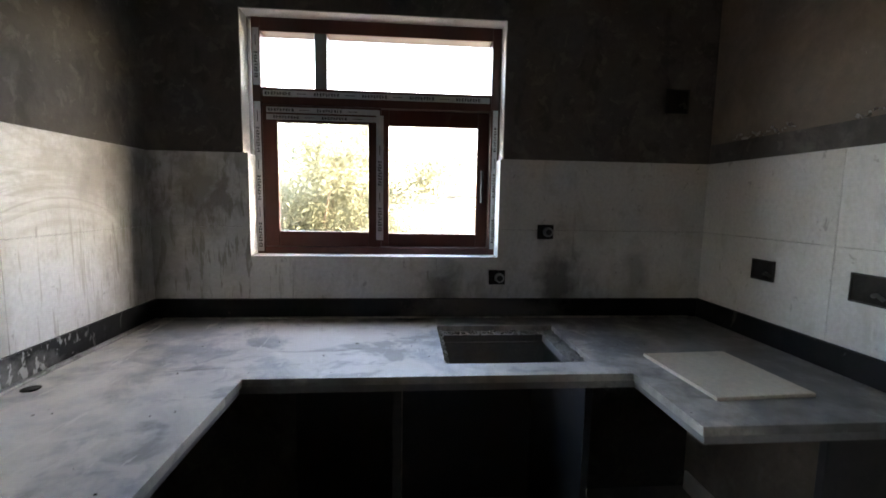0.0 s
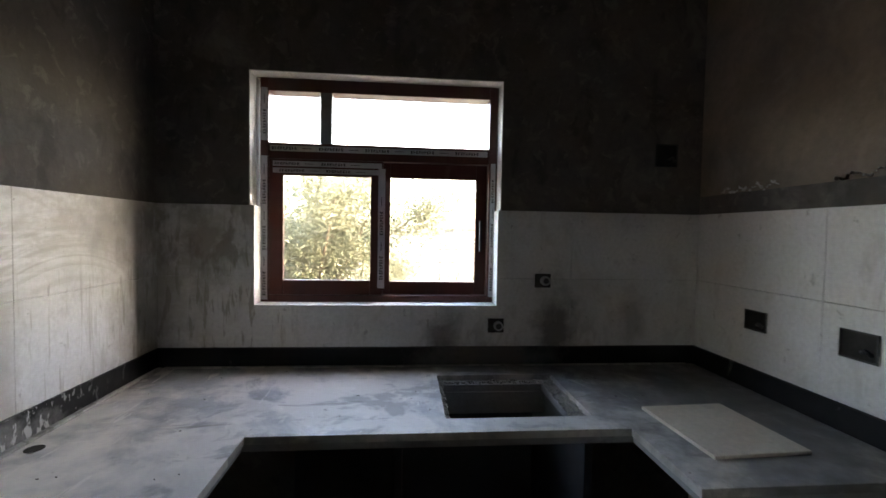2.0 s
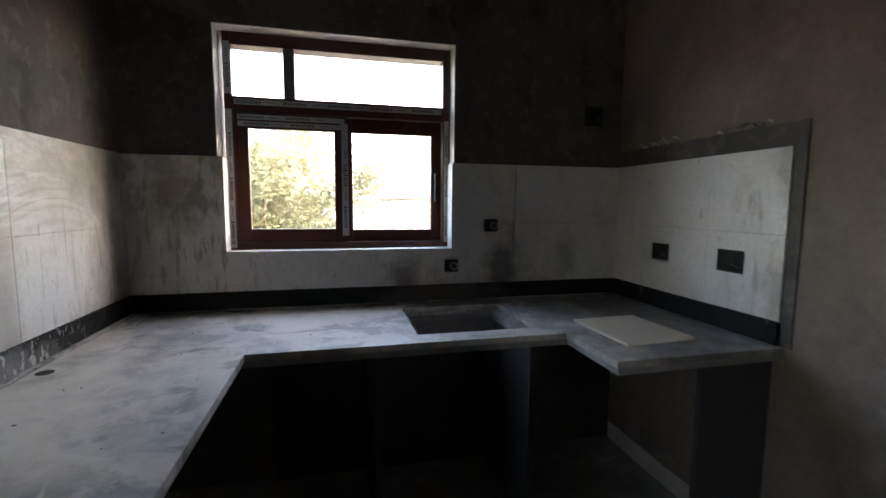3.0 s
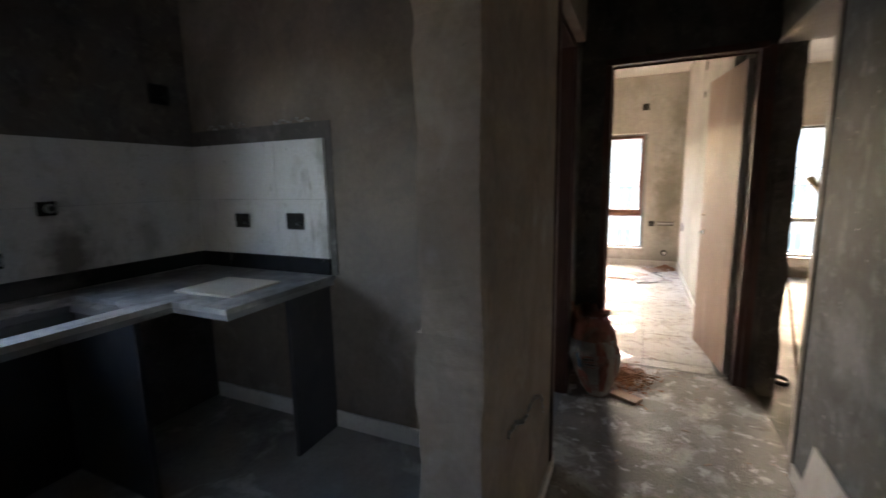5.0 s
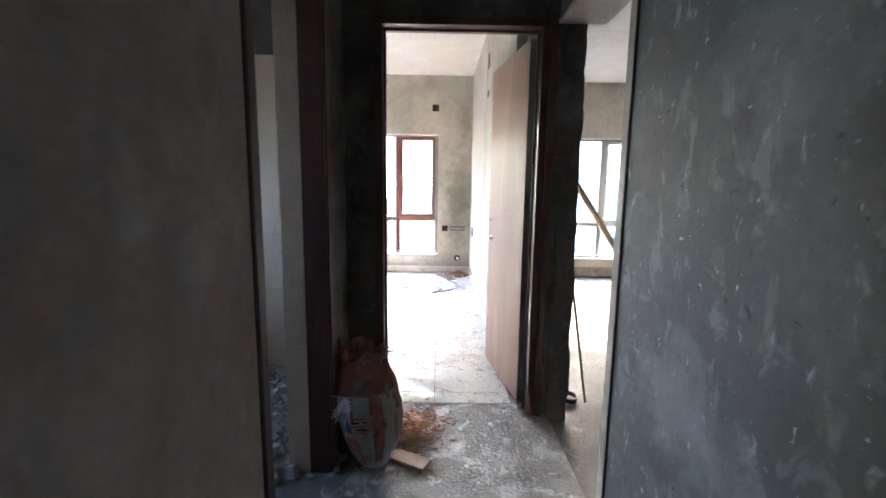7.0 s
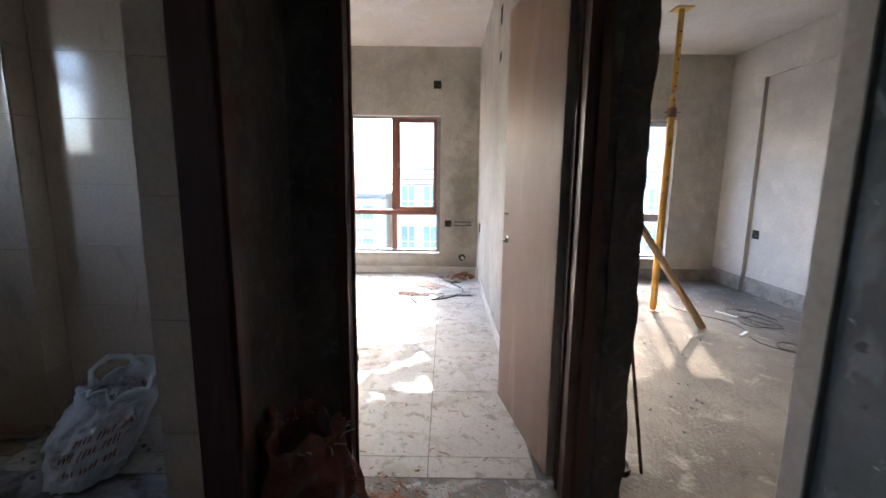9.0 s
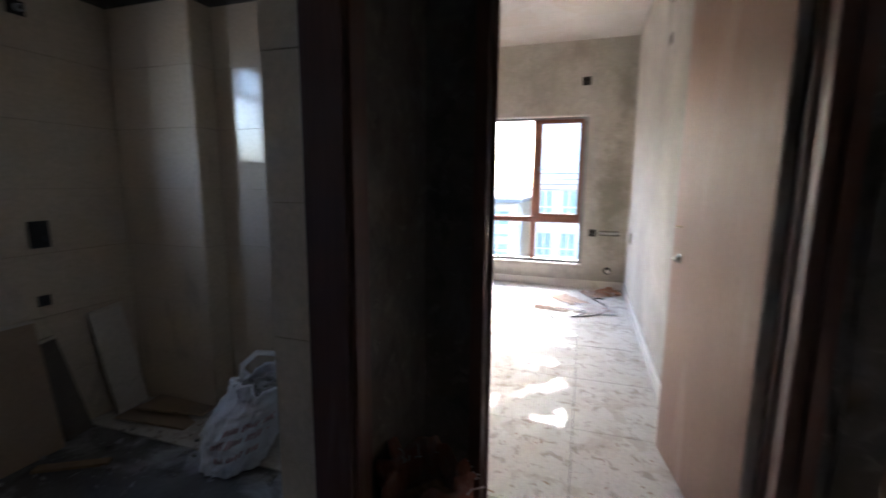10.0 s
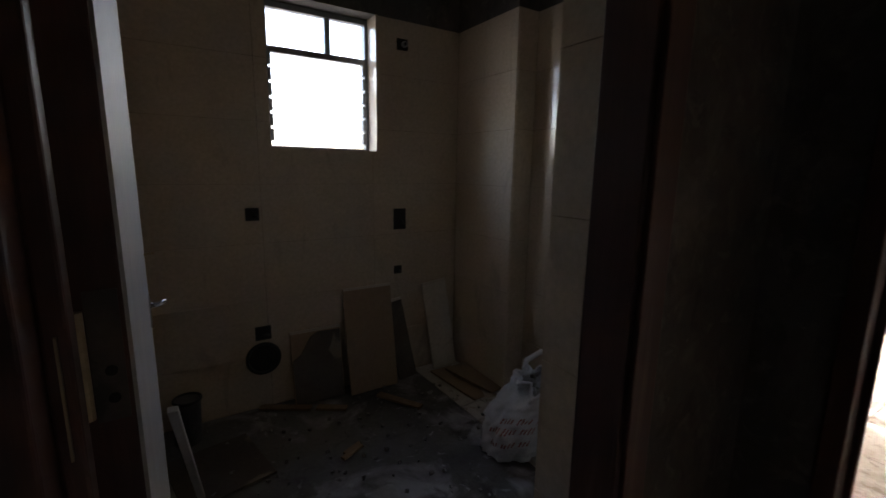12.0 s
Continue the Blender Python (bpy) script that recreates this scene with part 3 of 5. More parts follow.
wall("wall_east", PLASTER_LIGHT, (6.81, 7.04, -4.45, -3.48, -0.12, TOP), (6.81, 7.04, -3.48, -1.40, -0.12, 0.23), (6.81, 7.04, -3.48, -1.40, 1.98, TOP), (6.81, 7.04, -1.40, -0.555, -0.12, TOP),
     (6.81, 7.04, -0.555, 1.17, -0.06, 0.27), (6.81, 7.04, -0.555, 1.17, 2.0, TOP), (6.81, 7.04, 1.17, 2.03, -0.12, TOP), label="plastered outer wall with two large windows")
wall("wall_south", PLASTER_SIDE, (-0.2, 7.04, -4.45, -4.155, -0.12, TOP), (6.25, 6.81, -4.155, -4.11, -0.12, TOP), (-0.2, 6.25, -4.155, -4.11, 2.365, TOP), label="grey plastered wall with a shallow recess")
wall("wall_hall_north", PLASTER, (-4.0, -1.27, -0.165, 0.05, -0.003, TOP), label="bare grey hall wall")
wall("wall_hall_west", PLASTER, (-4.23, -4.0, -1.17, 0.05, -0.003, TOP), label="bare grey hall wall")
wall("wall_side_room", PLASTER, (-0.2, 0.0, -4.11, -1.40, -0.12, TOP), label="grey plastered end wall")
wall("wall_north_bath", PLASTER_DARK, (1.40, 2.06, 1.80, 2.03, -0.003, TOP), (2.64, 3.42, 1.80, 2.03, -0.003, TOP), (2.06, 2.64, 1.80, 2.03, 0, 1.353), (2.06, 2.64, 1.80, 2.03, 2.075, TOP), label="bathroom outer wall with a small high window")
wall("wall_bath_east", PLASTER_DARK, (3.312, 3.42, 0.06, 1.80, -0.003, TOP), (3.177, 3.312, 1.27, 1.80, -0.003, TOP), label="bathroom wall with a corner pier")
wall("wall_north_bedroom", PLASTER_LIGHT, (3.42, 6.81, 1.80, 2.03, -0.12, TOP), label="plain bedroom wall")
tagged(part("ceiling", boxes((-4.23, 7.04, -4.45, 2.03, TOP, 2.95), (0.0, 6.81, -4.11, -1.40, 2.742, TOP)), CEILING), "patchy off-white skimmed ceiling", "ceiling", kind="structure")
tagged(part("floor_kitchen", boxes((-1.04, 1.255, -0.165, 1.80, -0.1, 0.09)), KITCHEN_SCREED), "bare dusty cement kitchen floor", "floor", kind="structure")
tagged(part("floor_corridor", boxes((-4.0, 2.86, -1.205, -0.1, -0.1, 0.0)), DUSTY_FLOOR), "pale corridor floor spattered with plaster", "floor", kind="structure")
tagged(part("floor_bath", boxes((1.30, 3.42, -0.1, 2.03, -0.3, -0.004)), DARK_FLOOR), "dirty dark bathroom screed", "floor", kind="structure")
tagged(part("floor_side_room", boxes((0.0, 6.81, -4.20, -1.205, -0.12, -0.04)), SCREED), "bare dusty cement floor", "floor", kind="structure")
floor_bed = tagged(part("floor_bedroom", boxes((2.86, 6.81, -1.10, 1.80, -0.1, -0.01)), GROUT), "cream tiled bedroom floor, wet and dusty", "floor", kind="structure")
tagged(part("ground", boxes((-600, 600, -600, 600, -4.6, -4.45)), ASPHALT), "grey street ground far below", "ground", kind="structure")
# ---- things ----
# worktop: one slab with a sink opening, on stone panels
def plate(outline, hole, z0, z1):
    """A slab between two heights with an outline of corners and a rectangular hole."""
    bm = bmesh.new()
    xs = sorted({p[0] for p in outline} | {hole[0], hole[1]})
    ys = sorted({p[1] for p in outline} | {hole[2], hole[3]})

    def inside(x, y):
        if hole[0] < x < hole[1] and hole[2] < y < hole[3]:
            return False
        odd = False
        for (ax, ay), (bx, by) in zip(outline, outline[1:] + outline[:1]):
            if (ay > y) != (by > y) and x < ax + (y - ay) * (bx - ax) / (by - ay):
                odd = not odd
        return odd
    for z in (z0, z1):
        for x0, x1 in zip(xs, xs[1:]):
            for y0, y1 in zip(ys, ys[1:]):
                if inside((x0 + x1) / 2, (y0 + y1) / 2):
                    bm.faces.new([bm.verts.new(p) for p in ((x0, y0, z), (x1, y0, z), (x1, y1, z), (x0, y1, z))])
    bmesh.ops.remove_doubles(bm, verts=bm.verts[:], dist=1e-5)
    rim = [e for e in bm.edges if e.is_boundary]
    low = [e for e in rim if abs(e.verts[0].co.z - z0) < 1e-6]
    look_up = {tuple(round(c, 4) for c in v.co): v for v in bm.verts}
    for e in low:
        a, b = e.verts
        bm.faces.new((a, b, look_up[(round(b.co.x, 4), round(b.co.y, 4), round(z1, 4))], look_up[(round(a.co.x, 4), round(a.co.y, 4), round(z1, 4))]))
    return bm


counter = thing("worktop", (0, 0, 0.9), "dusty grey stone kitchen worktop with a cut sink opening", "worktop")
OUTLINE = [(-1.04, 0.05), (-0.473, 0.05), (-0.473, 1.17), (0.625, 1.17), (0.625, 0.868), (1.255, 0.868), (1.255, 1.80), (-1.04, 1.80)]
UNDER = [(-1.04, 0.06), (-0.487, 0.06), (-0.487, 1.188), (0.64, 1.188), (0.64, 0.882), (1.255, 0.882), (1.255, 1.80), (-1.04, 1.80)]
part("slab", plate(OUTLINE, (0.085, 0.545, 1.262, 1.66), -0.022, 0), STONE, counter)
part("lower_slab", plate(UNDER, (0.10, 0.495, 1.272, 1.615), -0.05, -0.024), STONE_EDGE, counter, "rough lower stone layer set back")
bm = bmesh.new()
for x0, x1, y0, y1, n in ((0.086, 0.103, 1.265, 1.65, 160), (0.495, 0.545, 1.265, 1.655, 330), (0.1, 0.5, 1.615, 1.655, 160)):
    for k in range(n):
        s_ = random.uniform(0.002, 0.006)
        c = Vector((random.uniform(x0, x1), random.uniform(y0, y1), -0.023 + random.uniform(0, 0.006)))
        bmesh.ops.create_icosphere(bm, subdivisions=1, radius=s_, matrix=Matrix.Translation(c) @ Euler((k, 2 * k, 3 * k)).to_matrix().to_4x4())
tagged(part("chipped_rim", bm, CHIPPED, counter, "chipped mortar round the sink cut"), kind="stuff")
part("ledge", boxes((0.06, 0.53, 1.62, 1.70, -0.14, -0.052), bevel=0.004), STONE_EDGE, counter, "raw ledge behind the sink opening")
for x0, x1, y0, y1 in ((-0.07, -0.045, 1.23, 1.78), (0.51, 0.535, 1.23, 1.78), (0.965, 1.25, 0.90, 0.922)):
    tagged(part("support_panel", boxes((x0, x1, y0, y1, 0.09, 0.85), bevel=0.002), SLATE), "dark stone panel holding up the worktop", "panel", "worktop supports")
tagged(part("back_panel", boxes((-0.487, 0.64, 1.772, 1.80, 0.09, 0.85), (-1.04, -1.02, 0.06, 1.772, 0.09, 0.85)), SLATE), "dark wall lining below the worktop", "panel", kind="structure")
for name, dims in (("upstand_north", (-1.022, 1.237, 1.782, 1.80, 0.9, 0.98)), ("upstand_west", (-1.04, -1.022, 0.05, 1.80, 0.9, 0.98)), ("upstand_east", (1.237, 1.255, 0.885, 1.80, 0.9, 0.98))):
    tagged(part(name, boxes(dims, bevel=0.002), GRANITE), "black granite upstand smeared with cement", "upstand", kind="structure")
mortar = boxes((-1.022, -1.004, 0.06, 1.77, 0.9, 0.909), (-1.0, 1.2, 1.772, 1.784, 0.9, 0.906), bevel=0.003)
tagged(part("trim_mortar", mortar, CHIPPED), "rough mortar bead along the upstand", "trim", kind="structure")
tagged(part("baseboard_kitchen", boxes((1.243, 1.255, -0.005, 1.78, 0.09, 0.178), bevel=0.002), SKIRT_TILE), "pale tiled skirting at the kitchen floor", "skirting", kind="structure")
tagged(part("trim_cement", boxes((1.250, 1.255, 0.845, 1.79, 1.562, 1.64), (1.250, 1.255, 0.845, 0.885, 0.9, 1.562), (-1.03, -0.682, 1.794, 1.80, 1.562, 1.585), (0.362, 1.25, 1.794, 1.80, 1.562, 1.585)), PLASTER_DARK), "dark cement band round the tiles", "trim", kind="structure")

# small fittings in the walls
def wall_box(at, normal, w, h, label, deep=0.03, material=HOLLOW):
    """A sunk wall box: a thin rim, a dark back and a stub of conduit. normal: 'x-', 'y-' and so on."""
    turn = {"y-": 0, "x-": -90, "x+": 90, "y+": 180}[normal]
    ob = thing("wall_box", at, label, "wall box", "wall boxes", turn=turn)
    part("back", boxes((-w / 2, w / 2, -0.002, 0.001, -h / 2, h / 2)), material, ob)
    t = 0.004
    part("rim", boxes((-w / 2 - t, -w / 2, -0.006, 0, -h / 2 - t, h / 2 + t), (w / 2, w / 2 + t, -0.006, 0, -h / 2 - t, h / 2 + t), (-w / 2, w / 2, -0.006, 0, h / 2, h / 2 + t), (-w / 2, w / 2, -0.006, 0, -h / 2 - t, -h / 2)), BLACK, ob)
    bm = bmesh.new()
    tube(bm, [(w * 0.1, -0.003, -h * 0.2), (w * 0.25, -0.012, -h * 0.1), (w * 0.4, -0.004, -h * 0.28)], 0.006)
    part("conduit_end", bm, GRIMY, ob, smooth=True)
    return ob


wall_box((1.2425, 1.45, 1.16), "x-", 0.09, 0.065, "open black switch box in the white kitchen tiles")
wall_box((1.2425, 1.085, 1.163), "x-", 0.10, 0.075, "open black switch box in the white kitchen tiles")
wall_box((1.09, 1.80, 1.816), "y-", 0.09, 0.09, "empty switch box in the dark kitchen wall")
wall_box((6.81, -0.51, 2.36), "x-", 0.085, 0.085, "small empty switch box above the bedroom window")
wall_box((6.81, -0.663, 0.655), "x-", 0.075, 0.075, "square socket box in the bedroom wall")
wall_box((6.155, -4.155, 0.64), "y+", 0.09, 0.09, "dark socket box in the recess wall")
wall_box((6.33, -1.035, 0.66), "y+", 0.08, 0.1, "dark socket box in the bedroom side wall")
for x, z, w, h in ((1.955, 1.033, 0.055, 0.055), (2.764, 0.974, 0.07, 0.115), (2.751, 0.668, 0.04, 0.04), (1.973, 0.414, 0.07, 0.065)):
    wall_box((x, 1.788, z), "y-", w, h, "unfinished pipe box in the beige bathroom tiles", material=BLACK)


def tap_stub(at, label, r=0.02):
    """A capped water outlet in a square of cut-out wall."""
    ob = thing("pipe_outlet", at, label, "pipe outlet", "water outlets")
    part("cut_hole", boxes((-0.034, 0.034, -0.003, 0.001, -0.03, 0.03)), HOLLOW, ob)
    bm = bmesh.new()
    rod(bm, (0.008, 0.0, 0), (0.008, -0.022, 0), r, 16)
    part("pipe_end", bm, PVC, ob, smooth=False)
    bm = bmesh.new()
    rod(bm, (0.008, -0.0225, 0), (0.008, -0.026, 0), r * 0.6, 16)
    part("plug", bm, BLACK, ob)
    return ob


tap_stub((0.545, 1.7875, 1.265), "capped grey water outlet in a cut tile hole")
tap_stub((0.345, 1.7875, 1.071), "capped grey water outlet below the kitchen window")
tap_stub((2.784, 1.787, 1.945), "capped pipe end high in the bathroom wall", 0.016)
soil = thing("soil_pipe", (1.968, 1.788, 0.277), "open black soil pipe low in the bathroom wall", "pipe")
bm = bmesh.new()
rod(bm, (0, -0.002, 0), (0, -0.0035, 0), 0.075, 28)
part("bore", bm, HOLLOW, soil)
bm = bmesh.new()
tube(bm, [(0.08 * math.cos(a * math.tau / 28), -0.008, 0.08 * math.sin(a * math.tau / 28)) for a in range(29)], 0.009)
part("collar", bm, BLACK, soil, smooth=True)
conduit = thing("conduit", (6.81, -0.84, 0.655), "grey conduit in a chased groove", "conduit")
part("groove", boxes((-0.003, 0.001, -0.12, 0.1, -0.03, 0.03)), PLASTER_DARK, conduit)
bm = bmesh.new()
tube(bm, [(-0.008, -0.12, 0.004), (-0.014, 0.0, -0.002), (-0.008, 0.1, 0.003)], 0.013)
part("tube", bm, PVC, conduit, smooth=True)
drain = thing("drain_outlet", (6.81, -0.85, 0.215), "white pipe end in a ragged hole", "pipe outlet")
bm = bmesh.new()
rod(bm, (0.001, 0, 0), (-0.004, 0, 0), 0.045, 9)
part("ragged_hole", bm, HOLLOW, drain)
bm = bmesh.new()
rod(bm, (0, 0, 0), (-0.03, -0.01, -0.008), 0.02, 16)
part("pipe_end", bm, WHITE_PVC, drain)

# spare tile on the worktop
spare = tagged(part("loose_tile", boxes((0, 0.28, 0, 0.318, 0.001, 0.011), bevel=0.0015), surface("pale_buff_tile", (0.62, 0.555, 0.46), (0.68, 0.61, 0.51), 3, 60, 0.55, 0.05, [((0.3, 0.27, 0.23), 5.0, 0.58, 0.68, 0.5, ALL)])), "dusty buff ceramic tile lying on the worktop", "tile")
spare.matrix_world = pose(0.743, 0.985, 0.9, 0, 0, 2.6)
bm = bmesh.new()
rod(bm, (0, 0, -0.001), (0, 0, 0.0015), 0.021, 20)
hole = tagged(part("hob_hole", bm, HOLLOW), "small dark drilled hole in the worktop", "hole")
hole.location = (-1.0 + 0.03, 1.13, 0.9)
nails = bmesh.new()
for k in range(46):
    x, y = random.choice(((random.uniform(-1.0, 0.05), random.uniform(1.2, 1.75)), (random.uniform(-1.0, -0.5), random.uniform(0.3, 1.2)), (random.uniform(0.55, 1.2), random.uniform(0.9, 1.7))))
    s = random.uniform(0.0008, 0.0022)
    bmesh.ops.create_icosphere(nails, subdivisions=1, radius=s, matrix=Matrix.Translation((x, y, 0.9 + s * 0.6)) @ Matrix.Diagonal((random.uniform(1, 3), 1, 0.7, 1)))
tagged(part("worktop_grit", nails, HOLLOW), "dark grit scattered on the worktop", "grit", kind="stuff")


# ---- windows ----
def word(bm, m, length, height):
    """A row of letter-like bars along x from the origin of m."""
    step = length / 9
    for k in range(9):
        box(bm, k * step, k * step + step * 0.34, 0, 0.0006, 0, height, m)
        if k % 3 != 1:
            box(bm, k * step + step * 0.34, k * step + step * 0.75, 0, 0.0006, height * 0.78, height, m)
        if k % 2 == 0:
            box(bm, k * step + step * 0.34, k * step + step * 0.75, 0, 0.0006, 0, height * 0.22, m)
        box(bm, k * step + step * 0.34, k * step + step * 0.7, 0, 0.0006, height * 0.4, height * 0.6, m)


def film(parent, x0, x1, z0, z1, y, offset=0.0):
    """A strip of printed protective film on a window member, facing the room."""
    strip = part("film_strip", boxes((x0, x1, y - 0.001, y, z0, z1)), TAPE, parent, "pale protective film with dark print")
    bm = bmesh.new()
    flat = x1 - x0 > z1 - z0
    run = (x1 - x0) if flat else (z1 - z0)
    wide = (z1 - z0) if flat else (x1 - x0)
    at = 0.008 + offset
    while at + 0.11 < run:
        m = Matrix.Translation((x0 + at, y - 0.0017, z0 + wide * 0.25)) if flat else Matrix.Translation((x0 + wide * 0.75, y - 0.0017, z0 + at)) @ pose(0, 0, 0, 0, -90, 0)
        word(bm, m, 0.105, wide * 0.5)
        if at + 0.185 < run:
            box(bm, 0.125, 0.165, 0, 0.0006, wide * 0.2, wide * 0.3, m)
        at += 0.195
    if bm.verts:
        part("print", bm, INK, strip)
    else:
        bm.free()


def ring(x0, x1, z0, z1, wl, wr, wb, wt, y0, y1, bevel=0.003):
    """A rectangular frame of four members."""
    return boxes((x0, x0 + wl, y0, y1, z0, z1), (x1 - wr, x1, y0, y1, z0, z1), (x0 + wl, x1 - wr, y0, y1, z0, z0 + wb), (x0 + wl, x1 - wr, y0, y1, z1 - wt, z1), bevel=bevel)


def glass(parent, x0, x1, z0, z1, y):
    ob = part("pane", boxes((x0, x1, y, y + 0.004, z0, z1)), GLASS, parent)
    ob.visible_shadow = False
    return ob


win = thing("window_1", (0, 0, 0), "red-brown sliding kitchen window with film still on", "window", kind="structure")
part("window_frame", ring(-0.66, 0.352, 1.155, 2.105, 0.034, 0.035, 0.03, 0.057, 1.875, 1.955), RED_FRAME, win)
part("transom", boxes((-0.626, 0.317, 1.877, 1.953, 1.766, 1.833), bevel=0.003), RED_FRAME, win)
part("mullion", boxes((-0.413, -0.363, 1.877, 1.953, 1.833, 2.048), bevel=0.003), GREY_METAL, win, "grey film-covered mullion")
sash = part("sash", ring(-0.626, -0.145, 1.185, 1.766, 0.059, 0.053, 0.064, 0.07, 1.882, 1.905), RED_FRAME, win)
glass(sash, -0.567, -0.198, 1.249, 1.695, 1.892)
sash = part("sash", ring(-0.167, 0.317, 1.185, 1.766, 0.053, 0.049, 0.057, 0.065, 1.915, 1.94), RED_FRAME, win)
glass(sash, -0.114, 0.268, 1.242, 1.701, 1.927)
glass(win, -0.626, -0.413, 1.833, 2.048, 1.92)
glass(win, -0.363, 0.317, 1.833, 2.048, 1.92)
part("handle", boxes((0.285, 0.297, 1.895, 1.915, 1.38, 1.52), bevel=0.003), GRIMY, win, "dark recessed sash pull")
film(win, -0.656, -0.630, 1.165, 1.775, 1.875, 0.01)
film(win, -0.656, -0.630, 1.84, 2.06, 1.875, 0.02)
film(win, -0.62, 0.31, 1.797, 1.822, 1.877, 0.0)
film(win, -0.61, -0.15, 1.735, 1.757, 1.882, 0.0)
film(win, -0.61, -0.15, 1.706, 1.728, 1.882, 0.02)
film(win, -0.165, -0.135, 1.215, 1.735, 1.8815, 0.03)
film(win, 0.326, 0.347, 1.18, 1.77, 1.875, 0.02)
tagged(part("window_sill", boxes((-0.655, 0.345, 1.785, 1.876, 1.15, 1.156)), REVEAL), "pale tiled window sill", "sill", kind="structure")
tagged(part("trim_reveal", boxes((-0.68, -0.676, 1.801, 1.876, 1.56, 2.105), (0.356, 0.36, 1.801, 1.876, 1.56, 2.105), (-0.676, 0.356, 1.801, 1.876, 2.101, 2.105), (-0.68, -0.655, 1.79, 1.875, 1.15, 1.56), (0.345, 0.36, 1.79, 1.875, 1.15, 1.56)), REVEAL), "chipped white window reveal", "trim", kind="structure")


def room_window(name, y0, y1, z0, z1, cuts, transom, label, swung=0.0, bars=None):
    """A large brown window in the outer wall: cells between cuts, casements at both ends above the transom."""
    ob = thing(name, (0, 0, 0), label, "window", kind="structure")
    xa, xb, w = 6.88, 6.94, 0.045
    part("window_frame", boxes((xa, xb, y0, y0 + w, z0, z1), (xa, xb, y1 - w, y1, z0, z1), (xa, xb, y0 + w, y1 - w, z0, z0 + 0.035), (xa, xb, y0 + w, y1 - w, z1 - 0.04, z1), bevel=0.003), GREY_METAL, ob, "grey outer window frame")
    part("transom", boxes((xa - 0.004, xb, y0 + w, y1 - w, transom - 0.035, transom + 0.03), bevel=0.003), bars or BRICK_FRAME, ob)
    for y in cuts:
        part("mullion", boxes((xa - 0.002, xb, y - 0.032, y + 0.032, z0 + 0.035, transom - 0.035), bevel=0.003), bars or BRICK_FRAME, ob)
        part("mullion", boxes((xa - 0.002, xb, y - 0.032, y + 0.032, transom + 0.03, z1 - 0.04), bevel=0.003), bars or BRICK_FRAME, ob)
    edges = [y0 + w, *cuts, y1 - w]
    for k, (a, b) in enumerate(zip(edges, edges[1:])):
        a, b = (a + 0.032 if k else a), (b - 0.032 if k < len(edges) - 2 else b)
        p = part("pane", boxes((xa + 0.03, xa + 0.034, a, b, z0 + 0.035, transom - 0.035)), GLASS, ob)
        p.visible_shadow = False
        if 0 < k < len(edges) - 2:
            p = part("pane", boxes((xa + 0.03, xa + 0.034, a, b, transom + 0.03, z1 - 0.04)), GLASS, ob)
            p.visible_shadow = False
        else:
            turn = swung if k else 0.0
            hinge = b if k else a
            m = Matrix.Translation((xa + 0.01, hinge, 0)) @ Matrix.Rotation(radians(turn), 4, "Z")
            la, lb = a - hinge, b - hinge
            za, zb, s = transom + 0.03, z1 - 0.04, 0.042
            cas = part("casement", boxes((-0.012, 0.03, la, la + s, za, zb), (-0.012, 0.03, lb - s, lb, za, zb), (-0.012, 0.03, la + s, lb - s, za, za + s), (-0.012, 0.03, la + s, lb - s, zb - s, zb), m=m), bars or BRICK_FRAME, ob)
            p = part("pane", boxes((0.012, 0.016, la + s, lb - s, za + s, zb - s), m=m), GLASS, cas)
            p.visible_shadow = False
            free = la + s / 2 if k else lb - s / 2
            bm = boxes((-0.03, -0.012, free - 0.01, free + 0.01, (za + zb) / 2 - 0.03, (za + zb) / 2 + 0.03), m=m)
            box(bm, -0.04, -0.028, free - 0.012, free + 0.012, (za + zb) / 2 - 0.012, (za + zb) / 2 + 0.004, m)
            box(bm, -0.04, -0.028, free - 0.09, free + 0.0, (za + zb) / 2 - 0.012, (za + zb) / 2 + 0.004, m @ Matrix.Translation((0, 0, 0)))
            part("handle", bm, GREY_METAL, cas)
    part("window_sill", boxes((6.80, 6.90, y0, y1, z0 - 0.012, z0 + 0.004), bevel=0.003), REVEAL, ob, "rough white mortar sill")
    part("head_seal", boxes((6.806, 6.88, y0, y1, z1 - 0.014, z1 - 0.0005)), REVEAL, ob)
    return ob


room_window("window_2", -0.555, 1.17, 0.27, 2.0, (0.032, 0.575), 0.79, "brown and grey bedroom window, one casement open", -55)
room_window("window_3", -3.48, -1.40, 0.23, 1.98, (-2.955, -1.99), 0.74, "tall grey framed window of the bare room", bars=surface("pale_grey_window_bar", (0.4, 0.4, 0.39), (0.48, 0.48, 0.47), 5, 80, 0.5, 0.05))

bwin = thing("window_4", (0, 0, 0), "small high bathroom window with louvre clips", "window", kind="structure")
part("window_frame", ring(2.062, 2.638, 1.355, 2.073, 0.03, 0.03, 0.02, 0.03, 1.905, 1.945), GREY_METAL, bwin)
part("transom", boxes((2.092, 2.608, 1.907, 1.943, 1.835, 1.865), bevel=0.002), GREY_METAL, bwin)
part("mullion", boxes((2.385, 2.415, 1.907, 1.943, 1.865, 2.043), bevel=0.002), GREY_METAL, bwin)
glass(bwin, 2.092, 2.385, 1.865, 2.043, 1.925)
glass(bwin, 2.415, 2.608, 1.865, 2.043, 1.925)
for x in (2.092, 2.592):
    for k in range(6):
        z = 1.40 + k * 0.075
        part("louvre_clip", boxes((x, x + 0.012, 1.90, 1.94, z, z + 0.06)), GREY_METAL, bwin)
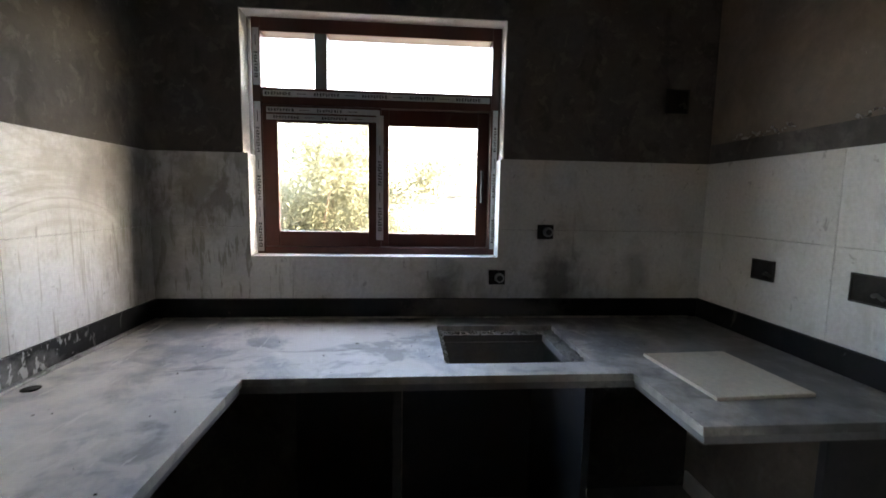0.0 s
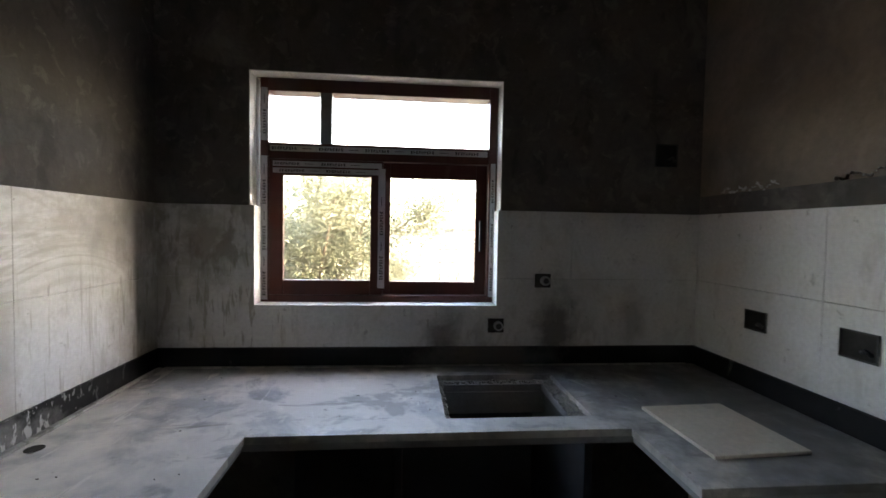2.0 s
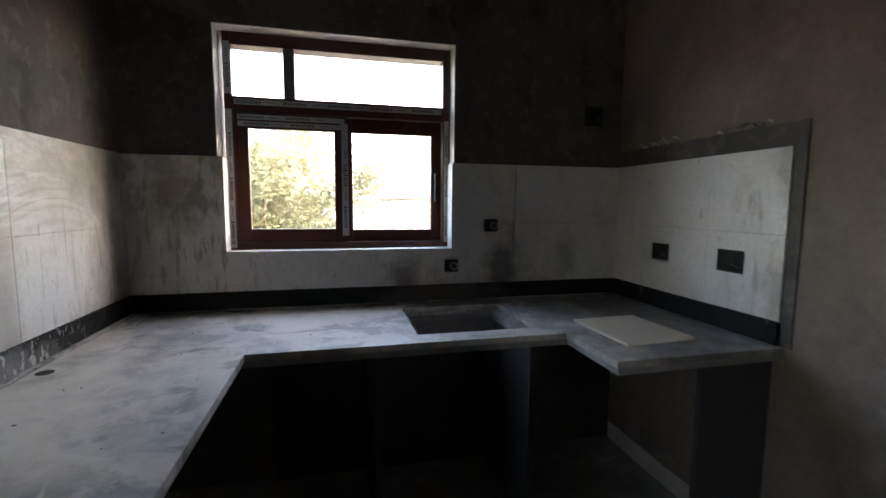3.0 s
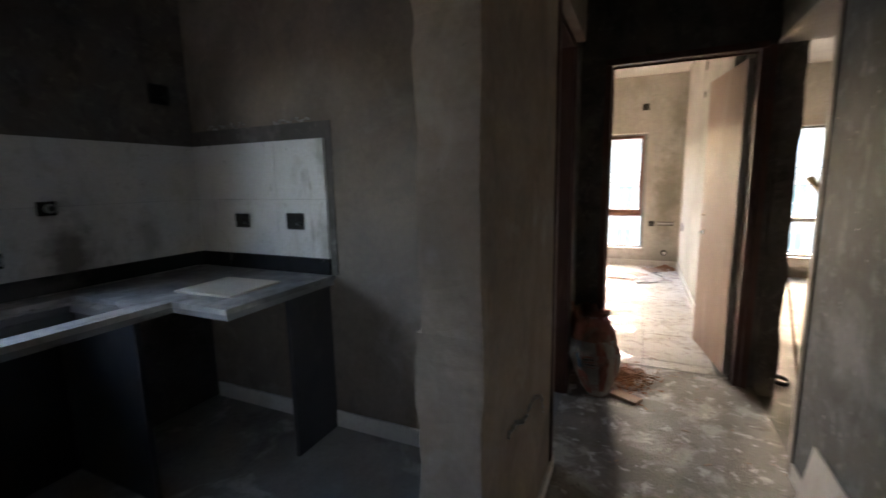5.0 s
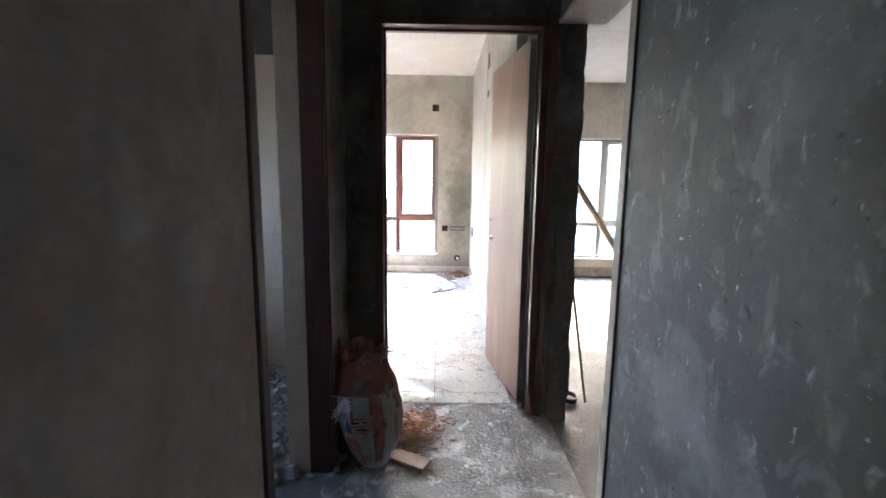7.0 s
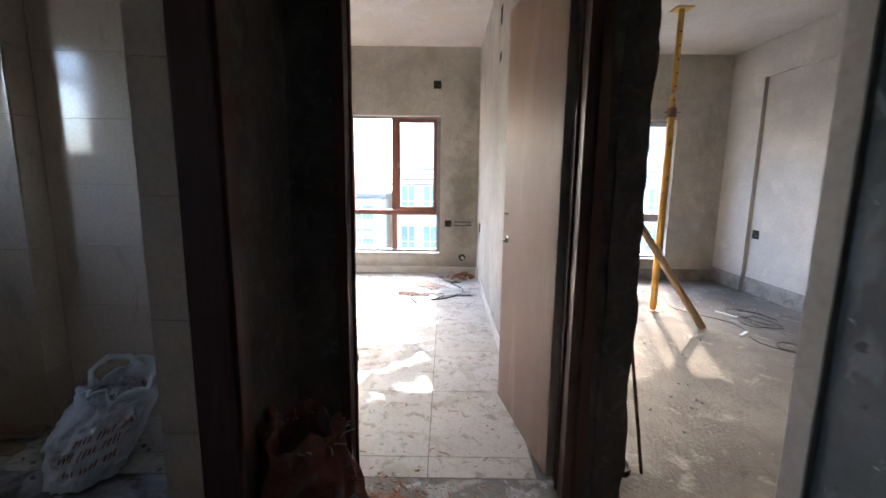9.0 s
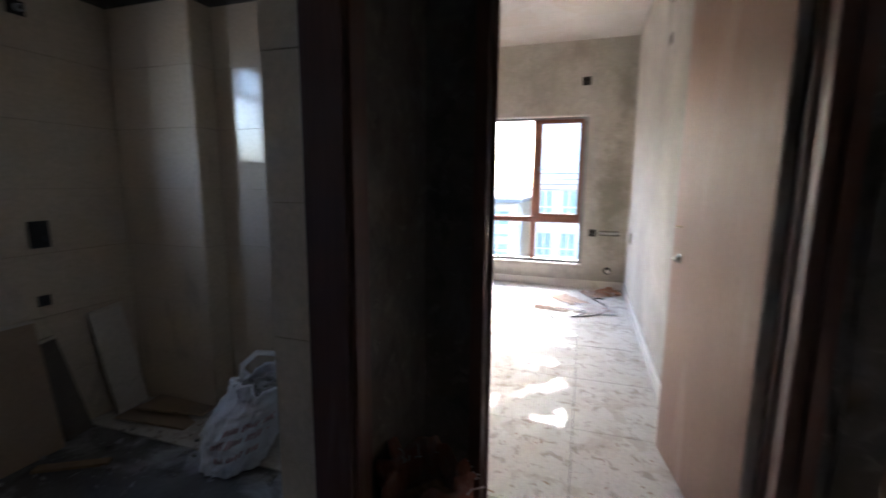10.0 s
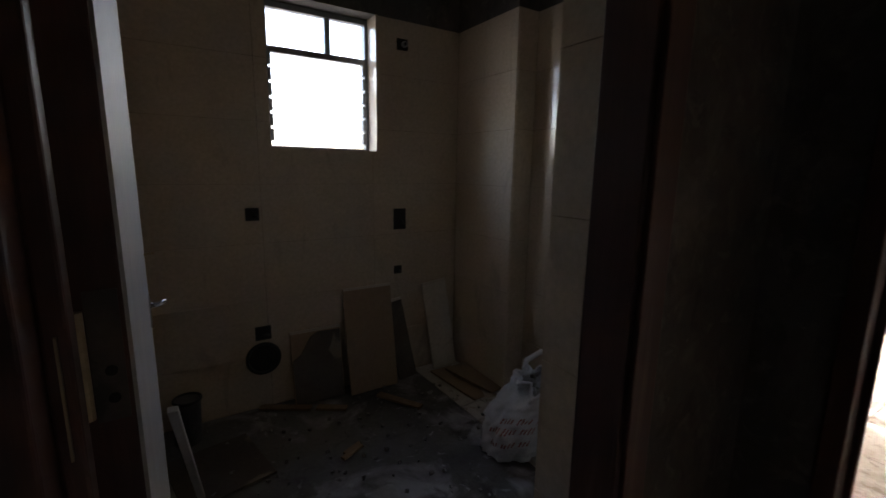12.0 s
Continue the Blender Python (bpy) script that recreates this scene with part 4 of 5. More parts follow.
part("reveal_tile", boxes((2.626, 2.638, 1.79, 1.905, 1.355, 2.073)), BATH_TILE, bwin)
part("window_sill", boxes((2.062, 2.626, 1.79, 1.905, 1.353, 1.36)), BATH_TILE, bwin)


# ---- doors ----
def hinge_plate(parent, m, name="hinge"):
    bm = boxes((-0.002, 0.0, -0.035, 0.035, -0.055, 0.055), m=m)
    rod(bm, m @ Vector((-0.004, -0.036, -0.055)), m @ Vector((-0.004, -0.036, 0.055)), 0.006, 10)
    return part(name, bm, BRASS, parent, "worn brass butt hinge")


frame_1 = thing("door_frame_1", (0, 0, 0), "dark hardwood bedroom door frame", "door frame", kind="structure")
part("jamb", boxes((2.735, 2.87, -0.285, -0.245, 0, 2.07), (2.80, 2.815, -0.297, -0.285, 0, 2.07), bevel=0.003), FRAME_WOOD, frame_1)
part("jamb", boxes((2.735, 2.87, -1.125, -1.088, 0, 2.07), (2.80, 2.815, -1.088, -1.078, 0, 2.07), bevel=0.003), FRAME_WOOD, frame_1)
part("head", boxes((2.735, 2.87, -1.125, -0.245, 2.07, 2.11), (2.80, 2.815, -1.085, -0.285, 2.058, 2.07), bevel=0.003), FRAME_WOOD, frame_1)
part("side_lining", boxes((2.722, 2.735, -1.165, -1.125, 0, 2.08), bevel=0.002), FRAME_WOOD, frame_1)

door = thing("door_1", (2.873, -1.088, 0), "pinkish brown flush bedroom door standing wide open", "door", kind="structure", turn=9.3)
part("leaf", boxes((0.002, 0.705, 0.0, 0.035, 0.012, 2.052), bevel=0.002), DOOR_WOOD, door)
part("edge_strip", boxes((-0.001, 0.001, 0.002, 0.033, 0.012, 2.052)), DOOR_EDGE, door, "pale raw door edge")
hnd = part("latch_plate", boxes((0.60, 0.645, 0.035, 0.039, 0.90, 0.935), bevel=0.001), STEEL, door, "bright steel latch plate")
bm = bmesh.new()
rod(bm, (0.622, 0.036, 0.917), (0.622, 0.062, 0.917), 0.008)
tube(bm, [(0.622, 0.06, 0.917), (0.60, 0.064, 0.917), (0.565, 0.063, 0.915)], 0.007)
part("lever", bm, STEEL, hnd, smooth=True)
bm = bmesh.new()
rod(bm, (0.625, 0.035, 1.05), (0.625, 0.06, 1.05), 0.004)
part("key_pin", bm, BRASS, door)

frame_2 = thing("door_frame_2", (0, 0, 0), "dark hardwood bathroom door frame", "door frame", kind="structure")
part("jamb", boxes((2.222, 2.299, -0.117, -0.022, 0, 2.08), (2.234, 2.299, -0.128, -0.117, 0, 2.08), bevel=0.003), FRAME_WOOD, frame_2)
near = part("jamb", boxes((1.452, 1.51, -0.125, 0.008, 0, 2.08), (1.51, 1.529, -0.075, -0.045, 0, 2.08), bevel=0.003), FRAME_WOOD, frame_2)
part("architrave", boxes((1.409, 1.45, -0.173, -0.166, 0, 2.12), bevel=0.002), FRAME_WOOD, frame_2, "thin timber cover strip")
part("shadow_gap", boxes((1.403, 1.409, -0.1675, -0.163, 0, 2.12)), HOLLOW, frame_2)
part("head", boxes((1.452, 2.299, -0.117, 0.008, 2.08, 2.12), bevel=0.003), FRAME_WOOD, frame_2)
for z in (0.25, 1.07, 1.8):
    hinge_plate(near, Matrix.Translation((1.519, -0.044, z)) @ pose(0, 0, 0, 0, 0, 180))
bdoor = thing("door_2", (1.517, 0.012, 0), "brown bathroom door with its window-lit side coloured pale, open inward", "door", kind="structure", turn=1.2)
part("leaf", boxes((0.0, 0.042, 0.0, 0.735, 0.012, 2.06), bevel=0.002), FRAME_WOOD, bdoor)
# thin pale skin: window light on this side of the leaf, given as colour
part("lit_side_skin", boxes((0.042, 0.046, 0.002, 0.733, 0.014, 2.058)), DOOR_EDGE, bdoor, "door face coloured pale for the window light on it")
bm = boxes((0.010, 0.038, -0.002, 0.0005, 1.0, 1.14))
plate_ = part("hinge_leaf", bm, surface("grimy_hinge_plate", (0.07, 0.06, 0.052), (0.10, 0.087, 0.076), 14, 90, 0.6, 0.2, [((0.03, 0.024, 0.02), 20.0, 0.55, 0.65, 0.7, ALL)]), bdoor, "grimy steel hinge plate")
for z in (1.025, 1.055):
    bm = bmesh.new()
    rod(bm, (0.026, -0.0032, z), (0.026, -0.001, z), 0.0055, 12)
    part("screw_hole", bm, HOLLOW, plate_)
plate_ = part("latch_plate", boxes((0.046, 0.050, 0.67, 0.71, 0.88, 0.955), bevel=0.001), STEEL, bdoor, "bright steel latch plate")
bm = bmesh.new()
tube(bm, [(0.046, 0.69, 0.93), (0.066, 0.69, 0.931), (0.08, 0.70, 0.935)], 0.006)
part("lever", bm, STEEL, plate_, smooth=True)
bm = bmesh.new()
rod(bm, (0.044, 0.69, 1.055), (0.068, 0.69, 1.058), 0.003)
part("key_pin", bm, BRASS, bdoor)
tagged(part("trim_groove", boxes((1.813, 1.821, -1.1725, -1.166, 0.0, 2.3)), HOLLOW), "dark gap beside the timber lining", "trim", kind="structure")
tagged(part("trim_opening", boxes((1.821, 1.866, -1.185, -1.164, 0.0, 2.10), (1.855, 1.868, -1.40, -1.185, -0.05, 2.10), (1.868, 2.735, -1.40, -1.165, 2.082, 2.1015)), surface("pale_timber_lining", (0.36, 0.31, 0.27), (0.44, 0.39, 0.34), 4, 60, 0.7, 0.2, [((0.2, 0.15, 0.12), 4.0, 0.56, 0.68, 0.5, ALL)])), "pale timber lining of the side opening", "trim", kind="structure")


# ---- corridor things ----
def sack_point(h, a, radius, height, seed, lean, mouth, foot, flare=0.0, lift=0.0, crease=0.0):
    """A place on a sack's cloth, at a share h of its height and an angle a."""
    swell = foot + (1 - foot) * math.sin(min(h / 0.55, 1.0) * math.pi / 2)
    r = radius * swell * (1 - (1 - mouth) * max(0.0, (h - 0.5) / 0.5) ** 1.7)
    if h > 0.9:
        r += flare * (h - 0.9) / 0.1
    n = noise.noise((math.cos(a) * 1.6 + seed, math.sin(a) * 1.6, h * 3.2))
    n2 = noise.noise((math.cos(a) * 4 + seed, math.sin(a) * 4, h * 9.0))
    n3 = noise.noise((math.cos(a) * 9 + seed, math.sin(a) * 9, h * 26.0))
    fold = 0.035 * math.sin(a * 6 + 6 * n + seed) * max(0.0, h - 0.5)
    rr = r * (1 + 0.13 * n + 0.07 * n2 + 0.025 * n3) + fold + lift + crease * (0.5 - abs(noise.noise((math.cos(a) * 3.0 + 2 * h, math.sin(a) * 3.0 + seed, h * 5.0 - math.cos(a) * 2.0)))) * 2
    z = height * h + (0.07 * noise.noise((math.cos(a) * 2.5, math.sin(a) * 2.5, seed)) * (h - 0.75) / 0.25 if h > 0.75 else 0)
    return Vector((rr * math.cos(a) + lean[0] * h ** 1.4, rr * math.sin(a) * 0.95 + lean[1] * h ** 1.4, max(z, 0.001)))


def sack(at, radius, height, material, name, label, seed, lean=(0, 0), mouth=0.62, fill=None, flare=0.0, foot=0.6, crease=0.0):
    """A full woven sack: a bulging, creased body and an open mouth over its fill."""
    ob = thing(name, at, label, "sack")
    bm = bmesh.new()
    rings, sides = 56, 96
    grid = [[bm.verts.new(sack_point(i / rings, k * math.tau / sides, radius, height, seed, lean, mouth, foot, flare, 0.0, crease)) for k in range(sides)] for i in range(rings + 1)]
    for a, b in zip(grid, grid[1:]):
        for k in range(sides):
            bm.faces.new((a[k], a[(k + 1) % sides], b[(k + 1) % sides], b[k]))
    bm.faces.new(grid[0][::-1])
    body = part("body", bm, material, ob, smooth=True)
    body.modifiers.new("cloth", "SOLIDIFY").thickness = 0.004
    bm = bmesh.new()
    tube(bm, [sack_point(1.0, k * math.tau / 48, radius, height, seed, lean, mouth, foot, flare, 0.002, crease) for k in range(49)], 0.008, 6)
    part("rolled_rim", bm, material, ob, smooth=True)
    if fill:
        bm = bmesh.new()
        for k in range(60):
            a, d = random.uniform(0, math.tau), radius * mouth * 0.8 * math.sqrt(random.random())
            s = random.uniform(0.015, 0.035)
            c = Vector((lean[0] * 0.8, lean[1] * 0.8, 0))
            bmesh.ops.create_icosphere(bm, subdivisions=1, radius=s, matrix=Matrix.Translation(c + Vector((d * math.cos(a), d * math.sin(a), height * 0.82 + random.uniform(-0.02, 0.02)))) @ Euler((k, k * 2, k)).to_matrix().to_4x4() @ Matrix.Diagonal((1, random.uniform(0.6, 1), random.uniform(0.5, 0.9), 1)))
        tagged(part("rubble_fill", bm, fill, ob, "dark rubble filling the sack"), kind="stuff")
    return ob


RED = dict(radius=0.158, height=0.515, seed=3.0, lean=(0.10, 0.075), mouth=0.5, foot=0.34)
red = sack((2.30, -0.297, 0.0), material=RED_SACK, name="woven_sack", label="faded red and white woven sack leaning by the door frame", fill=SAWDUST, flare=0.03, **RED)


def sack_patch(h0, h1, a0, a1, material, name, lift, label="", owner=red, form=RED):
    bm = bmesh.new()
    n = 10 if owner is red else 4
    rows = [[bm.verts.new(sack_point(h0 + (h1 - h0) * i / n, math.pi + a0 + (a1 - a0) * k / n, lift=lift, **form)) for k in range(n + 1)] for i in range(n + 1)]
    for a, b in zip(rows, rows[1:]):
        for k in range(n):
            bm.faces.new((a[k], a[k + 1], b[k + 1], b[k]))
    return part(name, bm, material, owner, label, smooth=True)


face = sack_patch(0.02, 0.70, -1.25, 1.3, SACK_PRINT, "printed_face", 0.004, "faded pale printed panel")
sack_patch(0.06, 0.36, -0.75, -0.28, RED_SACK, "red_block", 0.006)
sack_patch(0.10, 0.70, 0.22, 0.62, RED_SACK, "red_block", 0.006)
sack_patch(0.40, 0.58, -0.70, -0.42, BLUE_INK, "blue_label", 0.007)
for k in range(5):
    sack_patch(0.42 + 0.03 * k, 0.435 + 0.03 * k, -0.30, 0.08, INK if k % 2 else RED_SACK, "print_bar", 0.006)
threads = bmesh.new()
for k in range(60):
    a = random.uniform(0, math.tau)
    top = k % 2
    base = Vector((0.09 + 0.10 * math.cos(a), 0.06 + 0.10 * math.sin(a), 0.49)) if top else Vector((-0.10, 0.105, 0.365))
    way = Vector((math.cos(a) * 0.5, math.sin(a) * 0.5, random.uniform(0.1, 1.0) if top else random.uniform(-0.9, 0.5))) if top else Vector((random.uniform(-0.5, -0.1), random.uniform(-0.8, 0.9), random.uniform(-1, 0.4)))
    size = random.uniform(0.04, 0.11) * (0.5 if top else 1.0)
    bend = Vector((random.uniform(-0.02, 0.02), random.uniform(-0.02, 0.02), -0.01))
    tube(threads, [base, base + way * size * 0.5, base + way * size + bend], 0.0018, 4)
tagged(part("frayed_threads", threads, WHITE_SACK, red, "loose white frayed threads"), kind="stuff")


def stone(bm, at, size, seed, flat=0.7):
    m = Matrix.Translation(at) @ Euler((seed * 1.3, seed * 2.1, seed * 0.7)).to_matrix().to_4x4() @ Matrix.Diagonal((size, size * random.uniform(0.6, 1.0), size * flat, 1))
    made = bmesh.ops.create_cube(bm, size=1.3, matrix=m)["verts"]
    for v in made:
        v.co += Vector((random.uniform(-1, 1), random.uniform(-1, 1), random.uniform(-1, 1))) * size * 0.2


for k, (x, y, s) in enumerate(((2.20, 0.05, 0.035), (2.24, -0.08, 0.025), (2.30, -0.15, 0.03), (2.22, -0.14, 0.022), (2.27, -0.13, 0.018), (2.18, -0.03, 0.02), (2.33, -0.12, 0.02), (2.16, 0.11, 0.03), (2.23, 0.14, 0.028))):
    bm = bmesh.new()
    stone(bm, (0, 0, s * 0.55), s, k + 1)
    tagged(part("rubble_stone", bm, RUBBLE), "broken grey lump of mortar on the floor", "rubble", "rubble at the doorway").location = (x, y, 0.0)
bm = bmesh.new()
for k in range(230):
    d = random.random()
    x, y = 2.36 + 0.86 * d + random.gauss(0, 0.04), 0.16 + 0.32 * d + random.gauss(0, 0.05)
    if x > 3.26 or x < 2.34 or y < 0.1:
        continue
    s = random.uniform(0.014, 0.042)
    hgt = 0.11 * max(0.0, 1 - ((x - 2.85) / 0.5) ** 2)
    stone(bm, (x, y, hgt * random.random() + s * 0.4), s, k)
tagged(part("rubble_pile", bm, RUBBLE), "heap of grey rubble inside the bathroom door", "rubble", kind="stuff")
bm = bmesh.new()
for k in range(900):
    a, d = random.uniform(0, math.tau), abs(random.gauss(0, 0.55))
    x, y = 2.58 + 0.22 * d * math.cos(a), -0.46 + 0.17 * d * math.sin(a)
    s = random.uniform(0.003, 0.009)
    box(bm, -s * 1.9, s * 1.6, -s * 0.6, s * 0.6, 0, s * 0.5, Matrix.Translation((x, y, 0.045 * max(0, 1 - d))) @ Euler((random.uniform(-0.4, 0.4), random.uniform(-0.4, 0.4), k)).to_matrix().to_4x4())
tagged(part("chip_heap", bm, SAWDUST), "heap of red-brown chips beside the sack", "debris", kind="stuff")
cut = tagged(part("timber_offcut", boxes((-0.085, 0.085, -0.042, 0.042, 0, 0.02), bevel=0.003), CARD), "short timber offcut on the floor by the sack", "wood")
cut.matrix_world = pose(2.30, -0.465, 0.0, 0, 0, 62)
bm = bmesh.new()
for k in range(380):
    x, y = random.choice(((random.uniform(1.5, 2.85), random.uniform(-1.18, -0.3)), (random.gauss(2.85, 0.12), random.uniform(-1.05, -0.35)), (random.uniform(2.9, 3.6), random.uniform(-0.95, 0.0)), (random.uniform(4.2, 6.5), random.uniform(-0.9, 0.3))))
    s = 0.0015 + 0.006 * random.random() ** 2.5
    long_ = random.uniform(0.8, 2.6)
    box(bm, -s * long_, s * long_, -s * 0.6, s * 0.6, 0, s * 0.35, Matrix.Translation((x, y, 0.0005)) @ Euler((0, 0, k * 1.7)).to_matrix().to_4x4())
tagged(part("floor_chips", bm, CARD), "brown splinters and chips on the floor", "debris", kind="stuff")
for x in (0.955, 0.35):
    off = tagged(part("loose_tile", boxes((0, 0.6, 0, 0.009, 0, 0.3), bevel=0.001), SKIRT_TILE), "pale wall tile leaning against the corridor wall", "tile", "tiles along the corridor")
    off.matrix_world = pose(x + 0.005, -1.113, 0.002, 9, 0, 0)
tagged(part("baseboard_corridor", boxes((0.48, 1.455, -0.176, -0.165, 0.0, 0.07), (1.30, 1.81, -1.17, -1.161, 0, 0.07), bevel=0.002), SKIRT_TILE), "pale skirting tile at the corridor wall", "skirting", kind="structure")

bm = bmesh.new()
for k in range(64):
    d = k / 63
    drop = 0.0 if d < 0.86 else (d - 0.86) * 0.75
    stone(bm, (0.70 + 0.56 * d + random.uniform(-0.004, 0.004) - drop * 0.35, -0.1685, 0.60 - 0.09 * d - drop + 0.014 * math.sin(d * 13) + random.uniform(-0.006, 0.006)), random.uniform(0.004, 0.011), k, 0.35)
tagged(part("trim_plaster_ridge", bm, REVEAL), "pale ragged plaster ridge on the corridor wall", "trim", kind="structure")
bm = bmesh.new()
for k in range(46):
    stone(bm, (1.252, 1.66 - 0.011 * k - (0.2 if k > 24 else 0), 1.652 + 0.008 * math.sin(k * 0.9) + random.uniform(-0.005, 0.008)), random.uniform(0.004, 0.010), k, 0.35)
tagged(part("trim_plaster_blobs", bm, CHIPPED), "pale lumps of plaster above the tiles", "trim", kind="structure")

# ---- bedroom things ----
tagged(part("baseboard_bedroom", boxes((6.797, 6.81, -1.02, 1.79, -0.004, 0.088), (3.215, 6.797, -1.035, -1.022, -0.004, 0.088), bevel=0.002), SKIRT_TILE), "cream skirting tiles", "skirting", kind="structure")


def scrap(at, w, d, label, seed, material=CARD, curl=0.03):
    bm = bmesh.new()
    n = 7
    rows = [[bm.verts.new(((i / n - 0.5) * w + random.uniform(-0.02, 0.02) * (j in (0, n)), (j / n - 0.5) * d + random.uniform(-0.03, 0.03) * (i in (0, n)), 0.004 + curl * abs(noise.noise((i * 0.4 + seed, j * 0.4, seed))))) for i in range(n + 1)] for j in range(n + 1)]
    for a, b in zip(rows, rows[1:]):
        for i in range(n):
            bm.faces.new((a[i], a[i + 1], b[i + 1], b[i]))
    ob = tagged(part("cardboard_scrap", bm, material), label, "debris", "torn scraps")
    ob.modifiers.new("thick", "SOLIDIFY").thickness = 0.003
    ob.matrix_world = pose(*at, 0, 0, seed * 40)
    return ob


scrap((6.15, -0.45, 0), 0.42, 0.24, "torn brown cardboard on the bedroom floor", 1)
scrap((5.75, -0.30, 0), 0.34, 0.12, "torn brown cardboard strip on the bedroom floor", 2)
scrap((6.45, -0.75, 0), 0.30, 0.25, "torn brown cardboard in the bedroom corner", 3, curl=0.08)
scrap((5.85, -0.72, 0), 0.30, 0.4, "dusty pale paper on the bedroom floor", 4.4, SACK_PRINT, 0.015)
scrap((4.05, 0.02, 0), 0.16, 0.12, "crumpled brown paper by the doorway", 5, CARD, 0.09)
bm = bmesh.new()
for k in range(60):
    a, d = random.uniform(0, math.tau), 0.13 * math.sqrt(random.random())
    stone(bm, (d * math.cos(a), d * math.sin(a), 0.06 * (1 - d / 0.13) + 0.01), random.uniform(0.012, 0.03), k)
heap = tagged(part("brick_heap", bm, SAWDUST), "small heap of red brick dust in the corner", "debris", kind="stuff")
heap.location = (6.55, -0.86, 0)
bm = bmesh.new()
tube(bm, [(5.4 + 0.25 * math.sin(k * 0.5) + 0.04 * k, -0.35 - 0.03 * k + 0.12 * math.sin(k * 0.9), 0.008) for k in range(18)], 0.005, 6)
tagged(part("loose_wire", bm, BLACK, smooth=True), "thin dark wire lying on the bedroom floor", "wire")
for x, z, h in ((4.75, 2.45, 0.13), (4.745, 2.147, 0.06)):
    tagged(part("wall_chase", boxes((x - 0.05, x + 0.05, -1.036, -1.032, z - h / 2, z + h / 2)), HOLLOW), "narrow dark chase cut in the bedroom wall", "wall hole", "wall chases")

# ---- side room things ----
prop = thing("steel_prop", (5.434, -2.707, -0.04), "worn yellow adjustable steel prop under the ceiling", "steel prop")
foot, tip = Vector((0, 0, 0)), Vector((-0.035, 0.003, 2.78))
part("base_plate", boxes((-0.075, 0.075, -0.075, 0.075, 0, 0.008), bevel=0.002), YELLOW, prop)
part("head_plate", boxes((tip.x - 0.075, tip.x + 0.075, tip.y - 0.075, tip.y + 0.075, 2.772, 2.781), bevel=0.002), YELLOW, prop)
bm = bmesh.new()
rod(bm, (0, 0, 0.008), tip * 0.675, 0.032, 20)
part("outer_tube", bm, YELLOW, prop, smooth=False)
bm = bmesh.new()
rod(bm, tip * 0.67, tip * 0.9985, 0.025, 20)
part("inner_tube", bm, YELLOW, prop)
bm = bmesh.new()
rod(bm, tip * 0.665, tip * 0.695, 0.042, 16)
col = part("collar", bm, surface("rusty_collar", (0.16, 0.085, 0.05), (0.24, 0.13, 0.08), 12, 90, 0.7, 0.3), prop, "rusty threaded collar")
bm = bmesh.new()
rod(bm, tip * 0.682 + Vector((0, -0.08, 0)), tip * 0.682 + Vector((0, 0.07, 0.0)), 0.007)
part("pin", bm, STEEL, col)
for k in range(6):
    p = tip * (0.72 + 0.042 * k)
    bm = bmesh.new()
    rod(bm, p + Vector((-0.0262, 0, 0)), p + Vector((-0.02, 0, 0)), 0.008, 10)
    part("pin_hole", bm, HOLLOW, prop)
bm = bmesh.new()
rod(bm, (4.89, -2.887, -0.035), (5.10, -2.03, 1.32), 0.033, 12, 0.03)
pole = tagged(part("timber_pole", bm, TIMBER), "weathered round timber pole leaning across the room", "pole")
bm = bmesh.new()
rod(bm, (2.964, -1.50, -0.038), (2.90, -1.36, 0.72), 0.007, 8)
tagged(part("steel_bar", bm, surface("rusty_bar", (0.09, 0.05, 0.035), (0.14, 0.08, 0.05), 9, 90, 0.8, 0.3)), "thin rusty steel bar leaning on the wall end", "bar")


def cable(points, r, label, at):
    bm = bmesh.new()
    tube(bm, points, r, 6)
    ob = tagged(part("cable", bm, BLACK, smooth=True), label, "cable", "loose cables")
    ob.location = at
    return ob


cable([((0.19 + 0.05 * math.sin(k * 0.7)) * math.cos(k * 0.42) + 0.004 * k, (0.13 + 0.05 * math.sin(k * 0.31)) * math.sin(k * 0.42), 0.006 + 0.0006 * k) for k in range(50)], 0.0032, "coiled dark cable on the bare floor", (5.0, -3.5, -0.04))
cable([(-0.9 + 0.09 * k, 0.10 * math.sin(k * 0.6) + 0.02 * k, 0.006) for k in range(22)], 0.0032, "loose black cable across the bare floor", (5.2, -3.3, -0.04))
cable([((0.11 + 0.015 * math.sin(k)) * math.cos(k * 0.5), 0.09 * math.sin(k * 0.5), 0.007 + 0.0008 * k) for k in range(26)], 0.003, "small coil of thin dark cable", (4.42, -3.30, -0.04))
cable([((0.06 + 0.012 * math.sin(k)) * math.cos(k * 0.5), 0.05 * math.sin(k * 0.5), 0.008 + 0.0007 * k) for k in range(44)], 0.006, "bundle of dark cable behind the wall end", (2.99, -1.40, -0.04))
for x, y, l, a in ((5.3, -3.35, 0.2, 30), (4.75, -3.15, 0.16, -50)):
    bm = boxes((-l / 2, l / 2, -0.012, 0.012, 0, 0.01))
    tagged(part("plaster_strip", bm, WHITE_PVC), "short pale offcut on the bare floor", "offcut").matrix_world = pose(x, y, -0.04, 0, 0, a)
bm = bmesh.new()
for k in range(160):
    s = random.uniform(0.003, 0.009)
    stone(bm, (random.uniform(2.9, 6.4), random.uniform(-3.9, -1.5), -0.04 + s * 0.4), s, k)
tagged(part("floor_grit", bm, RUBBLE), "grit and crumbs on the bare floor", "debris", kind="stuff")
